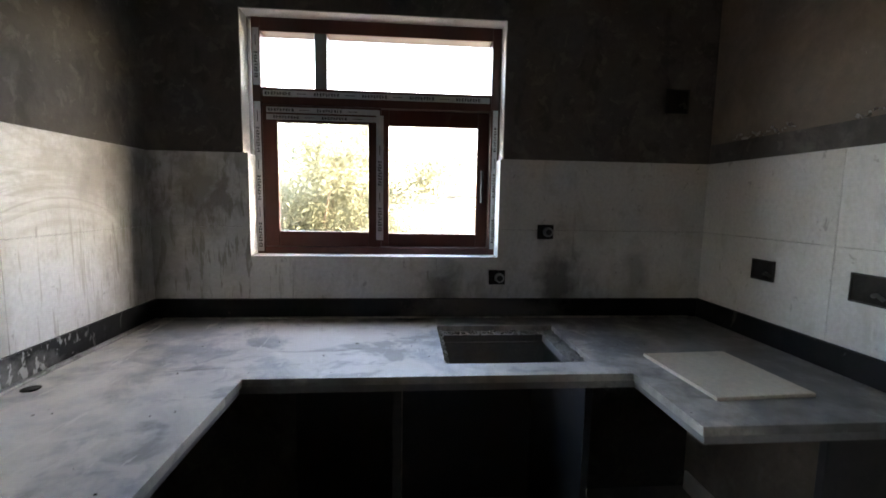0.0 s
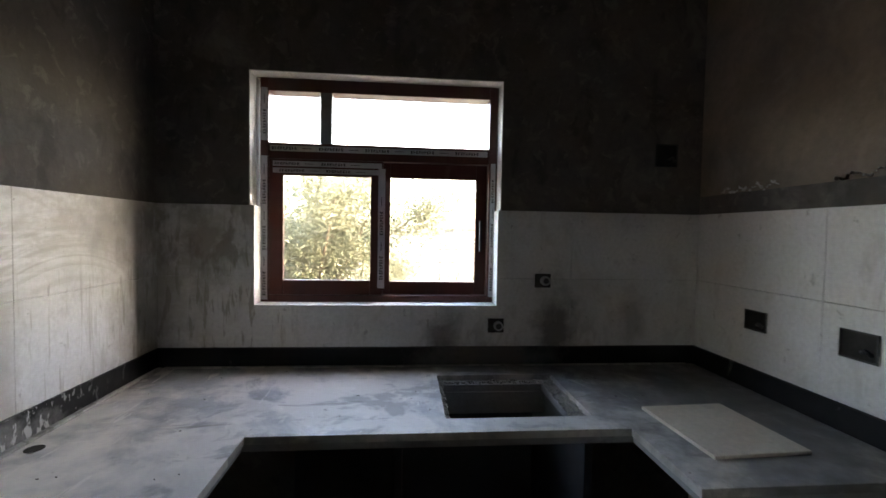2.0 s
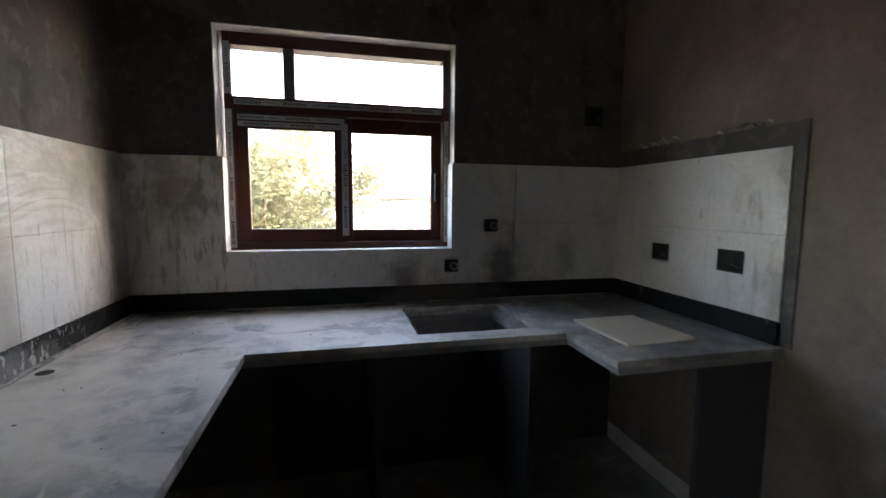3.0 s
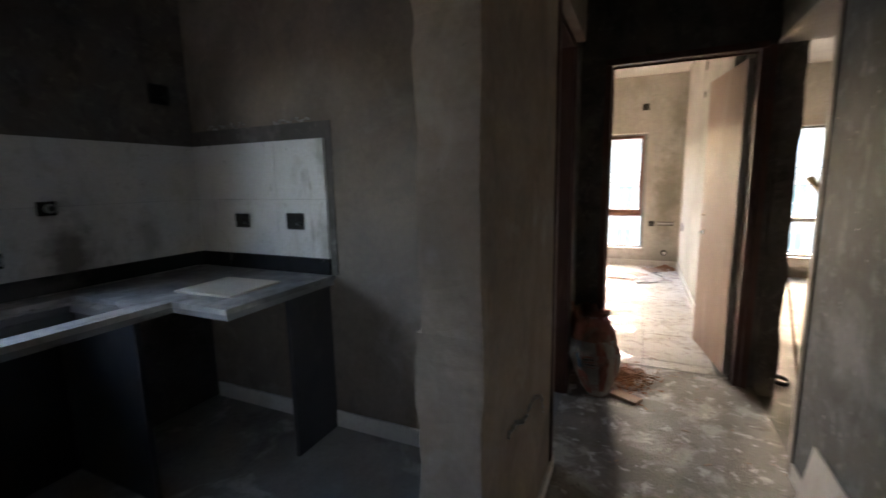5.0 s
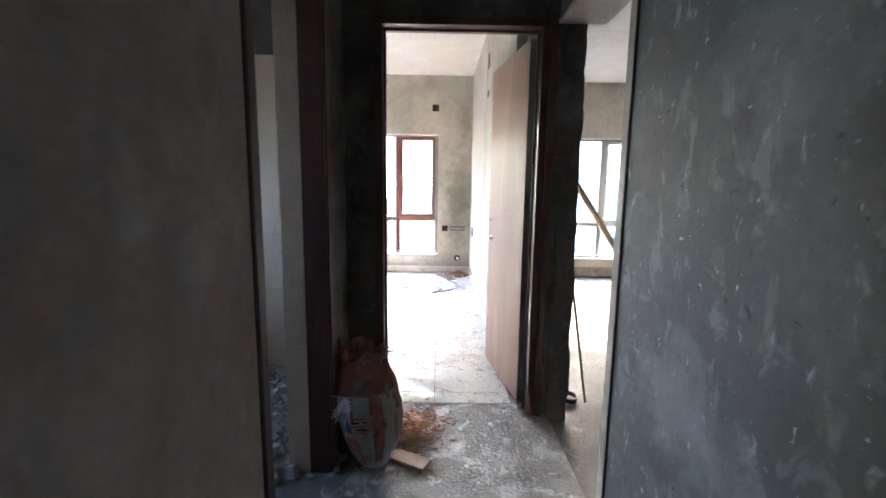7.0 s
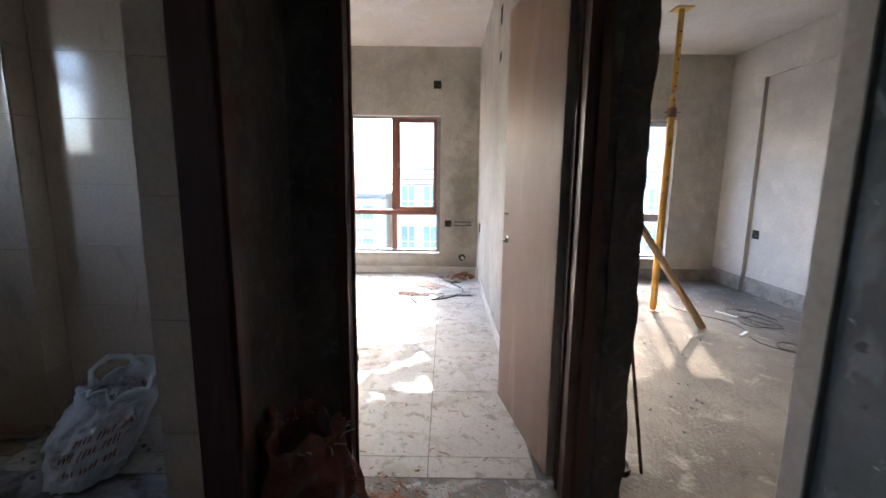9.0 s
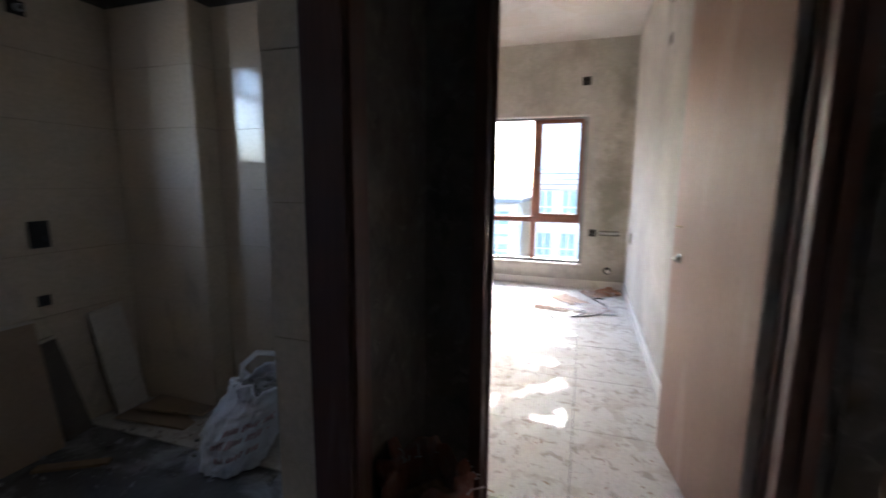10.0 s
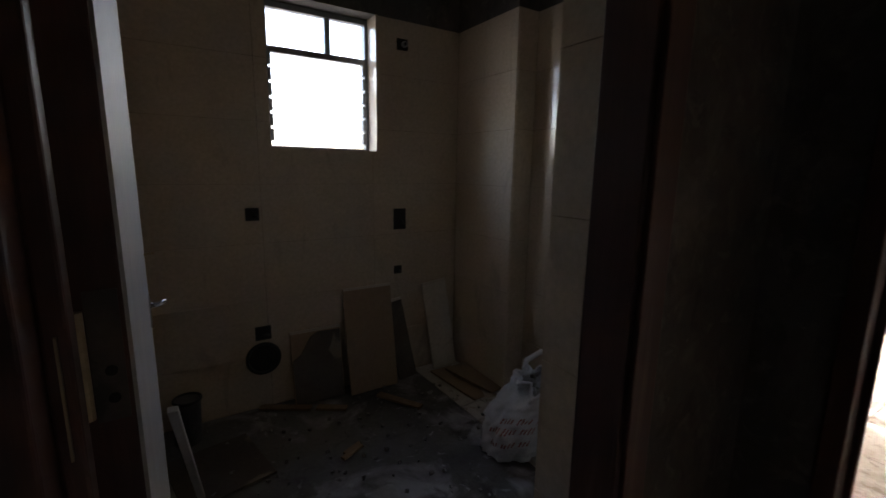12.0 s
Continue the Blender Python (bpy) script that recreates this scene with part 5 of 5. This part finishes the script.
tagged(part("baseboard_raw", boxes((0.0, 6.25, -4.155, -4.147, -0.04, 0.14), (6.25, 6.80, -4.11, -4.102, -0.04, 0.14), (6.802, 6.81, -4.10, -1.2, -0.04, 0.10)), surface("unplastered_base_band", (0.2, 0.195, 0.185), (0.3, 0.29, 0.275), 6, 40, 0.95, 0.9, [((0.12, 0.115, 0.11), 7.0, 0.52, 0.62, 0.7, ALL)], depth=0.012)), "raw unplastered band at the wall foot", "trim", kind="structure")

# ---- bathroom things ----
BAG = dict(radius=0.158, height=0.36, seed=8.0, lean=(0.135, -0.115), mouth=0.86, foot=0.74, flare=0.02, crease=0.016)
bag = sack((2.865, 0.855, -0.003), material=WHITE_SACK, name="rubble_bag", label="white printed woven sack of rubble standing open", fill=RUBBLE, **BAG)
for h, a0, count in ((0.52, 0.10, 13), (0.35, -0.10, 16), (0.19, 0.05, 13)):
    bm = bmesh.new()
    for k in range(count):
        a = a0 + 0.082 * k
        wide, tall, base = random.uniform(0.018, 0.05), random.uniform(0.05, 0.085), h + 0.14 * (a - a0)
        if k % 5 == 4:
            continue
        for b0, b1, w0, w1 in ((a, a + 0.034, base, base + tall), (a, a + wide, base + tall * random.choice((0.0, 0.4, 0.8)), 0)):
            w1 = w1 or w0 + 0.024
            corners = [sack_point(w, math.pi + b, lift=0.008, **BAG) for b, w in ((b0, w0), (b1, w0), (b1, w1), (b0, w1))]
            bm.faces.new([bm.verts.new(c) for c in corners])
    tagged(part("print_line", bm, RED_INK, bag, "line of faded red print"), kind="stuff")
bm = bmesh.new()
tube(bm, [Vector((0.04, -0.03, 0.36)), Vector((0.06, -0.02, 0.42)), Vector((0.13, -0.04, 0.455)), Vector((0.20, -0.08, 0.43)), Vector((0.24, -0.10, 0.36))], 0.013, 8)
part("tied_handle", bm, WHITE_SACK, bag, "twisted white sack handle", smooth=True)


PALE_EDGE = surface("pale_glazed_edge", (0.62, 0.55, 0.45), (0.7, 0.62, 0.52), 6, 80, 0.35, 0.05)


def leaning(x0, x1, y, h, tilt, label, material=LOOSE_TILE, roll=0.0, t=0.01):
    """A tile or board standing on the floor, leaning back on the wall by tilt degrees."""
    ob = tagged(part("loose_tile", boxes((-(x1 - x0) / 2, (x1 - x0) / 2, 0, t, 0, h), bevel=0.0012), material), label, "tile", "leaning tiles")
    ob.matrix_world = pose((x0 + x1) / 2, y, 0.0, -tilt, roll, 0)
    part("glazed_edge", boxes((-(x1 - x0) / 2 + 0.001, (x1 - x0) / 2 - 0.001, -0.0012, t + 0.0012, h - 0.013, h + 0.0012)), PALE_EDGE, ob, "pale glazed tile edge")
    return ob


broken = leaning(2.10, 2.375, 1.70, 0.40, 10, "mortar-smeared beige tile leaning on the bathroom wall", LOOSE_TILE, 0, 0.012)
bm = bmesh.new()
smear = [(-0.132, 0.002), (0.132, 0.002), (0.134, 0.378), (0.01, 0.383), (-0.03, 0.362), (-0.06, 0.318), (-0.085, 0.275), (-0.132, 0.245)]
face_ = bm.faces.new([bm.verts.new((x, -0.0015, z)) for x, z in smear])
out = bmesh.ops.extrude_face_region(bm, geom=[face_])["geom"]
for v in (g for g in out if isinstance(g, bmesh.types.BMVert)):
    v.co.y = -0.006
bmesh.ops.recalc_face_normals(bm, faces=bm.faces[:])
part("mortar_smear", bm, TILE_BACK, broken, "dark dried mortar with a ragged corner")
leaning(2.398, 2.688, 1.66, 0.605, 10, "tall buff tile leaning on the bathroom wall")
leaning(2.72, 2.84, 1.70, 0.50, 8, "dark offcut leaning beside the tall tile", TILE_BACK, -9, 0.012)
leaning(2.97, 3.14, 1.71, 0.575, 6, "narrow pale tile strip leaning in the corner", surface("pale_tile_strip", (0.68, 0.62, 0.53), (0.75, 0.69, 0.6), 3, 60, 0.5, 0.05, [((0.4, 0.36, 0.3), 5.0, 0.56, 0.68, 0.5, ALL)]), -6)
for x, y, w, d, a, z in ((3.02, 1.47, 0.17, 0.40, 8, 0.0), (3.12, 1.45, 0.19, 0.36, 14, 0.02)):
    tagged(part("flat_tile", boxes((-w / 2, w / 2, -d / 2, d / 2, 0, 0.011), bevel=0.001), LOOSE_TILE), "beige tile piece lying on the bathroom floor", "tile", "tiles on the floor").matrix_world = pose(x, y, z, 3, 5, a)
for x, y, l, a in ((2.05, 1.71, 0.27, -31), (2.26, 1.585, 0.16, -33), (2.60, 1.47, 0.28, -60)):
    tagged(part("wood_strip", boxes((-l / 2, l / 2, -0.022, 0.022, 0, 0.014), bevel=0.002), TIMBER), "short flat wooden strip on the bathroom floor", "wood", "wooden strips").matrix_world = pose(x, y, 0, 0, 0, a)
bm = boxes((-0.012, 0.012, -0.008, 0.008, 0, 0.86), bevel=0.002)
batten = tagged(part("batten", bm, WHITE_PVC), "slim white batten leaning beside the bathroom door", "batten")
batten.matrix_world = look((1.625, 1.22, 0.0), (1.575, 0.68, 0.66)) @ pose(0, 0, 0, 180, 0, 0)
stub = thing("pipe_offcut", (1.60, 1.66, -0.004), "short dark plastic pipe offcut standing in the corner", "pipe")
bm = bmesh.new()
rod(bm, (0, 0, 0), (0.01, 0, 0.21), 0.056, 20)
part("tube", bm, GRIMY, stub)
bm = bmesh.new()
tube(bm, [(0.01 + 0.056 * math.cos(a * math.tau / 24), 0.056 * math.sin(a * math.tau / 24), 0.21) for a in range(25)], 0.007)
part("collar", bm, BLACK, stub, smooth=True)
sheet = tagged(part("flat_tile", boxes((-0.17, 0.17, -0.18, 0.18, 0, 0.011), bevel=0.001), TILE_BACK), "dark mortared tile lying face down on the bathroom floor", "tile", "tiles on the floor")
sheet.matrix_world = pose(1.70, 1.36, 0.0, 0, 0, 11)
frag = tagged(part("wood_fragment", boxes((-0.06, 0.06, -0.012, 0.012, 0, 0.012), (-0.03, 0.07, 0.012, 0.03, 0, 0.01), bevel=0.002), TIMBER), "small splintered wood piece on the floor", "wood")
frag.matrix_world = pose(2.22, 1.18, 0, 0, 0, 25)
bm = bmesh.new()
for k in range(240):
    s = random.uniform(0.003, 0.014)
    stone(bm, (random.uniform(1.6, 3.1), random.uniform(0.2, 1.7), s * 0.3), s, k)
tagged(part("bath_debris", bm, RUBBLE), "crumbs of mortar on the bathroom floor", "debris", kind="stuff")

# ---- outside ----
def tree(at, height, crown, label, seed, leaves=2600):
    """A tapered trunk with limbs and a loose crown of small leaves in clumps."""
    rng = random.Random(seed)
    ob = thing("tree", at, label, "tree")
    bm = bmesh.new()
    mid = Vector((0, 0, height * 0.55))
    rod(bm, (0, 0, 0), mid, 0.16, 12, 0.09)
    tips = []
    for k in range(11):
        a = k * 2.4 + rng.uniform(-0.3, 0.3)
        start = mid * rng.uniform(0.75, 1.0)
        end = Vector((math.cos(a) * crown * rng.uniform(0.45, 0.95), math.sin(a) * crown * rng.uniform(0.45, 0.95), height * rng.uniform(0.6, 1.0)))
        rod(bm, start, (start + end) / 2 + Vector((0, 0, 0.2)), 0.05, 7, 0.03)
        rod(bm, (start + end) / 2 + Vector((0, 0, 0.2)), end, 0.03, 6, 0.012)
        tips += [end, (start + end) / 2 + Vector((0, 0, 0.35))]
    part("trunk", bm, BARK, ob)
    verts, faces = [], []
    clumps = [(tip + Vector((rng.gauss(0, 0.35), rng.gauss(0, 0.35), rng.gauss(0, 0.3))), rng.uniform(0.25, 0.6)) for tip in tips for _ in range(4)]
    for k in range(leaves):
        c, r = clumps[k % len(clumps)]
        p = c + Vector((rng.gauss(0, r * 0.6), rng.gauss(0, r * 0.6), rng.gauss(0, r * 0.5)))
        m = Euler((rng.uniform(-1, 1), rng.uniform(-1, 1), rng.uniform(0, 6.3))).to_matrix()
        s = rng.uniform(0.03, 0.065)
        n = len(verts)
        verts += [p + m @ Vector(q) * s for q in ((-1, 0, 0), (0, -0.45, 0.1), (1, 0, -0.15), (0, 0.45, 0.1))]
        faces.append((n, n + 1, n + 2, n + 3))
    me = bpy.data.meshes.new("crown")
    me.from_pydata([tuple(v) for v in verts], [], faces)
    me.materials.append(LEAF)
    crown_ob = new("crown", me)
    crown_ob.parent = ob
    tagged(crown_ob, kind="stuff")
    return ob


tree((-2.0, 9.5, -4.45), 8.0, 2.9, "leafy green tree outside the kitchen window", 1, 48000)
tree((0.9, 13.0, -4.45), 5.2, 1.8, "low leafy tree beyond the kitchen", 2, 3500)
tree((17.0, 6.2, -4.45), 7.6, 1.8, "leafy street tree across from the bedroom", 3, 3500)
for x, y, h, seed in ((14.5, -1.5, 2.2, 5), (15.0, 1.2, 2.0, 6), (14.0, 3.4, 2.3, 7)):
    tree((x, y, -4.45), h, 1.5, "low green street shrub", seed, 1500)


def building(name, x0, x1, y0, y1, z0, storeys, face, cells, label, storey=3.1, wall_mat=FACADE):
    """A block with bands, and framed windows on one face: 'x-' or 'y-'."""
    ob = thing(name, (0, 0, z0), label, "building")
    height = storey * storeys
    part("wall", boxes((x0, x1, y0, y1, 0, height)), wall_mat, ob)
    part("roof", boxes((x0 - 0.3, x1 + 0.3, y0 - 0.3, y1 + 0.3, height, height + 0.25)), CONCRETE, ob)
    for s in range(storeys):
        base = s * storey
        a, b = (y0, y1) if face == "x-" else (x0, x1)

        def put(u0, u1, d0, d1, w0, w1, bm=None):
            dims = (x0 - d1, x0 - d0, u0, u1, w0, w1) if face == "x-" else (u0, u1, y0 - d1, y0 - d0, w0, w1)
            if bm is None:
                return boxes(dims)
            box(bm, *dims)
            return bm
        part("band", put(a, b, 0, 0.12, base + storey - 0.55, base + storey - 0.05), FACADE_BAND, ob)
        n = cells
        for k in range(n):
            u = a + (b - a) * (k + 0.2) / n
            v = a + (b - a) * (k + 0.8) / n
            wn = part("window", put(u, v, 0.0, 0.05, base + 0.75, base + 2.35), GREEN_GLASS if s < 2 else LOUVRE, ob)
            bm = put(u - 0.06, u, 0, 0.1, base + 0.7, base + 2.4)
            put(v, v + 0.06, 0, 0.1, base + 0.7, base + 2.4, bm)
            put(u, v, 0, 0.1, base + 2.35, base + 2.4, bm)
            put(u, v, 0, 0.14, base + 0.68, base + 0.75, bm)
            put((u + v) / 2 - 0.03, (u + v) / 2 + 0.03, 0.05, 0.1, base + 0.75, base + 2.35, bm)
            put(u, v, 0.05, 0.09, base + 1.2, base + 1.26, bm)
            part("window_frame", bm, WHITE_PVC, wn)
            if s >= 2:
                bm = bmesh.new()
                for j in range(13):
                    put(u, v, 0.06, 0.09, base + 0.8 + j * 0.12, base + 0.86 + j * 0.12, bm)
                tagged(part("slats", bm, WHITE_PVC, wn), kind="stuff")
    return ob


building("apartment_building", 32.0, 42.0, -22.4, 2.8, -4.45, 4, "x-", 16, "cream four-storey building with green windows across the street", 2.85)
building("low_house", 30.0, 38.0, 3.6, 14.0, -4.45, 2, "x-", 4, "pale two-storey house across the street", 2.2)
building("far_house", 2.6, 7.5, 24.0, 30.0, -4.45, 2, "y-", 3, "grey flat-roofed house behind the kitchen", 3.05, CONCRETE)
building("far_house", -9.0, -1.5, 30.0, 38.0, -4.45, 1, "y-", 4, "low pale house behind the trees", 3.0)
tagged(part("road", boxes((10.5, 13.5, -600, 600, -4.45, -4.44)), surface("worn_asphalt", (0.045, 0.045, 0.045), (0.065, 0.064, 0.062), 0.6, 10, 0.9, 0.3)), "worn asphalt street", "road", kind="structure")
for x, y, h in ((1.2, 15.0, 5.6), (15.6, 5.0, 6.4)):
    polet = thing("utility_pole", (x, y, -4.45), "grey concrete utility pole with wires", "utility pole")
    bm = bmesh.new()
    rod(bm, (0, 0, 0), (0, 0, h), 0.13, 12, 0.09)
    part("pole", bm, CONCRETE, polet)
    part("cross_arm", boxes((-0.6, 0.6, -0.05, 0.05, h - 0.5, h - 0.4)), GREY_METAL, polet)


def wire(a, b, sag, label):
    a, b = Vector(a), Vector(b)
    bm = bmesh.new()
    tube(bm, [a.lerp(b, k / 20) - Vector((0, 0, sag * 4 * (k / 20) * (1 - k / 20))) for k in range(21)], 0.012, 5)
    tagged(part("overhead_wire", bm, BLACK), label, "wire", "overhead wires")


for k in range(4):
    wire((-14, 11.5 + k * 0.4, 1.0 + 0.18 * k), (16, 12.5 + k * 0.3, 1.25 + 0.15 * k), 0.5, "black overhead wire behind the kitchen")
    wire((15.6, -30, 1.3 + 0.17 * k), (15.6, 30, 1.35 + 0.16 * k), 0.3, "black overhead wire along the street")


# ---- tiles, piece by piece ----
TILES = {}


def tile(parent, material, at, u, v, n, w, h, t=0.009):
    """A tile of w by h by t at a corner, with edges along u and v and its face towards n."""
    key = (round(w, 4), round(h, 4), t, material.name)
    if key not in TILES:
        bm = boxes((0, w, 0, h, 0, t))
        bmesh.ops.bevel(bm, geom=[e for e in bm.edges if all(q.co.z > t / 2 for q in e.verts)], offset=0.0007, segments=1, affect="EDGES")
        bmesh.ops.recalc_face_normals(bm, faces=bm.faces[:])
        TILES[key] = bpy.data.meshes.new("tile")
        bm.to_mesh(TILES[key])
        bm.free()
        TILES[key].materials.append(material)
    ob = new("tile", TILES[key])
    m = Matrix((Vector(u), Vector(v), Vector(n))).transposed().to_4x4()
    ob.parent = parent
    ob.matrix_world = Matrix.Translation(at) @ m @ pose(0, 0, 0, random.uniform(-0.06, 0.06), random.uniform(-0.06, 0.06), 0)
    return ob


def cut_out(r, hole):
    """What is left of a rectangle (a0, a1, b0, b1) around a hole."""
    if hole is None or r[1] <= hole[0] or r[0] >= hole[1] or r[3] <= hole[2] or r[2] >= hole[3]:
        return [r]
    out = []
    if r[0] < hole[0]:
        out.append((r[0], hole[0], r[2], r[3]))
    if r[1] > hole[1]:
        out.append((hole[1], r[1], r[2], r[3]))
    m0, m1 = max(r[0], hole[0]), min(r[1], hole[1])
    if r[2] < hole[2]:
        out.append((m0, m1, r[2], hole[2]))
    if r[3] > hole[3]:
        out.append((m0, m1, hole[3], r[3]))
    return out


def field(parent, material, axis, plane, side, acuts, bcuts, hole=None, gap=0.0013, t=0.009):
    """Tiles over a wall or floor: axis of its normal, its plane, the side that it faces, and the joints both ways."""
    for a0, a1 in zip(acuts, acuts[1:]):
        for b0, b1 in zip(bcuts, bcuts[1:]):
            for p0, p1, q0, q1 in cut_out((a0 + gap / 2, a1 - gap / 2, b0 + gap / 2, b1 - gap / 2), hole):
                w, h = p1 - p0, q1 - q0
                if w < 0.006 or h < 0.006:
                    continue
                if axis == "y":
                    tile(parent, material, (p0, plane, q0), (1, 0, 0), (0, 0, 1), (0, side, 0), w, h, t)
                elif axis == "x":
                    tile(parent, material, (plane, p0, q0), (0, 1, 0), (0, 0, 1), (side, 0, 0), w, h, t)
                else:
                    tile(parent, material, (p0, q0, plane), (1, 0, 0), (0, 1, 0), (0, 0, side), w, h, t)


def bed(name, material, label, *rows):
    return tagged(part(name, boxes(*rows), material), label, "tiling", kind="structure")


DADO = (0.981, 1.272, 1.562)
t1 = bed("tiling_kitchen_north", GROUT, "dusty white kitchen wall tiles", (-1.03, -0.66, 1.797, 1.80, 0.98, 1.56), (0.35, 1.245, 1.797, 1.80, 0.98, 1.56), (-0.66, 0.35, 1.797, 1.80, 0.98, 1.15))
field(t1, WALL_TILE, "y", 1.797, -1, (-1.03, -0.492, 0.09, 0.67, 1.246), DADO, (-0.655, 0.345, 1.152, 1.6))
t2 = bed("tiling_kitchen_west", GROUT, "dusty streaked white kitchen wall tiles", (-1.04, -1.037, 0.05, 1.788, 0.98, 1.56))
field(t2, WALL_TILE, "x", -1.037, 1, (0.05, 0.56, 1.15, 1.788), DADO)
t3 = bed("tiling_kitchen_east", GROUT, "white kitchen wall tiles with a raw edge", (1.252, 1.255, 0.887, 1.788, 0.98, 1.56))
field(t3, WALL_TILE, "x", 1.252, -1, (0.886, 1.20, 1.788), DADO)
ROWS_Z = (0.0, 0.29, 0.59, 0.885, 1.18, 1.48, 1.775, 2.07)
t4 = bed("tiling_bath_north", BATH_GROUT, "glossy beige bathroom wall tiles", (1.40, 2.06, 1.797, 1.80, 0, 2.07), (2.64, 3.174, 1.797, 1.80, 0, 2.07), (2.06, 2.64, 1.797, 1.80, 0, 1.353))
field(t4, BATH_TILE, "y", 1.797, -1, (1.41, 1.42, 2.0, 2.6, 3.165), ROWS_Z, (2.062, 2.638, 1.355, 2.2))
t5 = bed("tiling_bath_east", BATH_GROUT, "glossy beige tiles on the bathroom pier and wall", (3.174, 3.177, 1.27, 1.788, 0, 2.07), (3.309, 3.312, 0.06, 1.26, 0, 2.07), (3.174, 3.312, 1.267, 1.27, 0, 2.07))
field(t5, BATH_TILE, "x", 3.174, -1, (1.258, 1.788), ROWS_Z)
field(t5, BATH_TILE, "x", 3.309, -1, (0.06, 0.66, 1.258), ROWS_Z)
field(t5, BATH_TILE, "y", 1.267, -1, (3.176, 3.30), ROWS_Z)
t6 = bed("tiling_bath_west", BATH_GROUT, "glossy beige bathroom wall tiles", (1.40, 1.403, 0.06, 1.788, 0, 2.07))
field(t6, BATH_TILE, "x", 1.403, 1, (0.06, 0.6, 1.2, 1.788), ROWS_Z)
t7 = bed("tiling_bath_south", BATH_GROUT, "glossy beige tiles inside the bathroom door wall", (2.30, 3.30, 0.06, 0.063, 0, 2.07), (2.234, 2.2995, -0.02, 0.063, 0, 2.07))
field(t7, BATH_TILE, "y", 0.063, 1, (2.236, 2.8, 3.30), ROWS_Z)
field(t7, BATH_TILE, "x", 2.234, -1, (-0.021, 0.072), ROWS_Z)
field(floor_bed, FLOOR_TILE, "z", -0.01, 1, (2.862, 3.0, 3.605, 4.21, 4.815, 5.42, 6.025, 6.63, 6.797), (-1.022, -0.565, 0.04, 0.645, 1.25, 1.79), None, 0.004, 0.011)
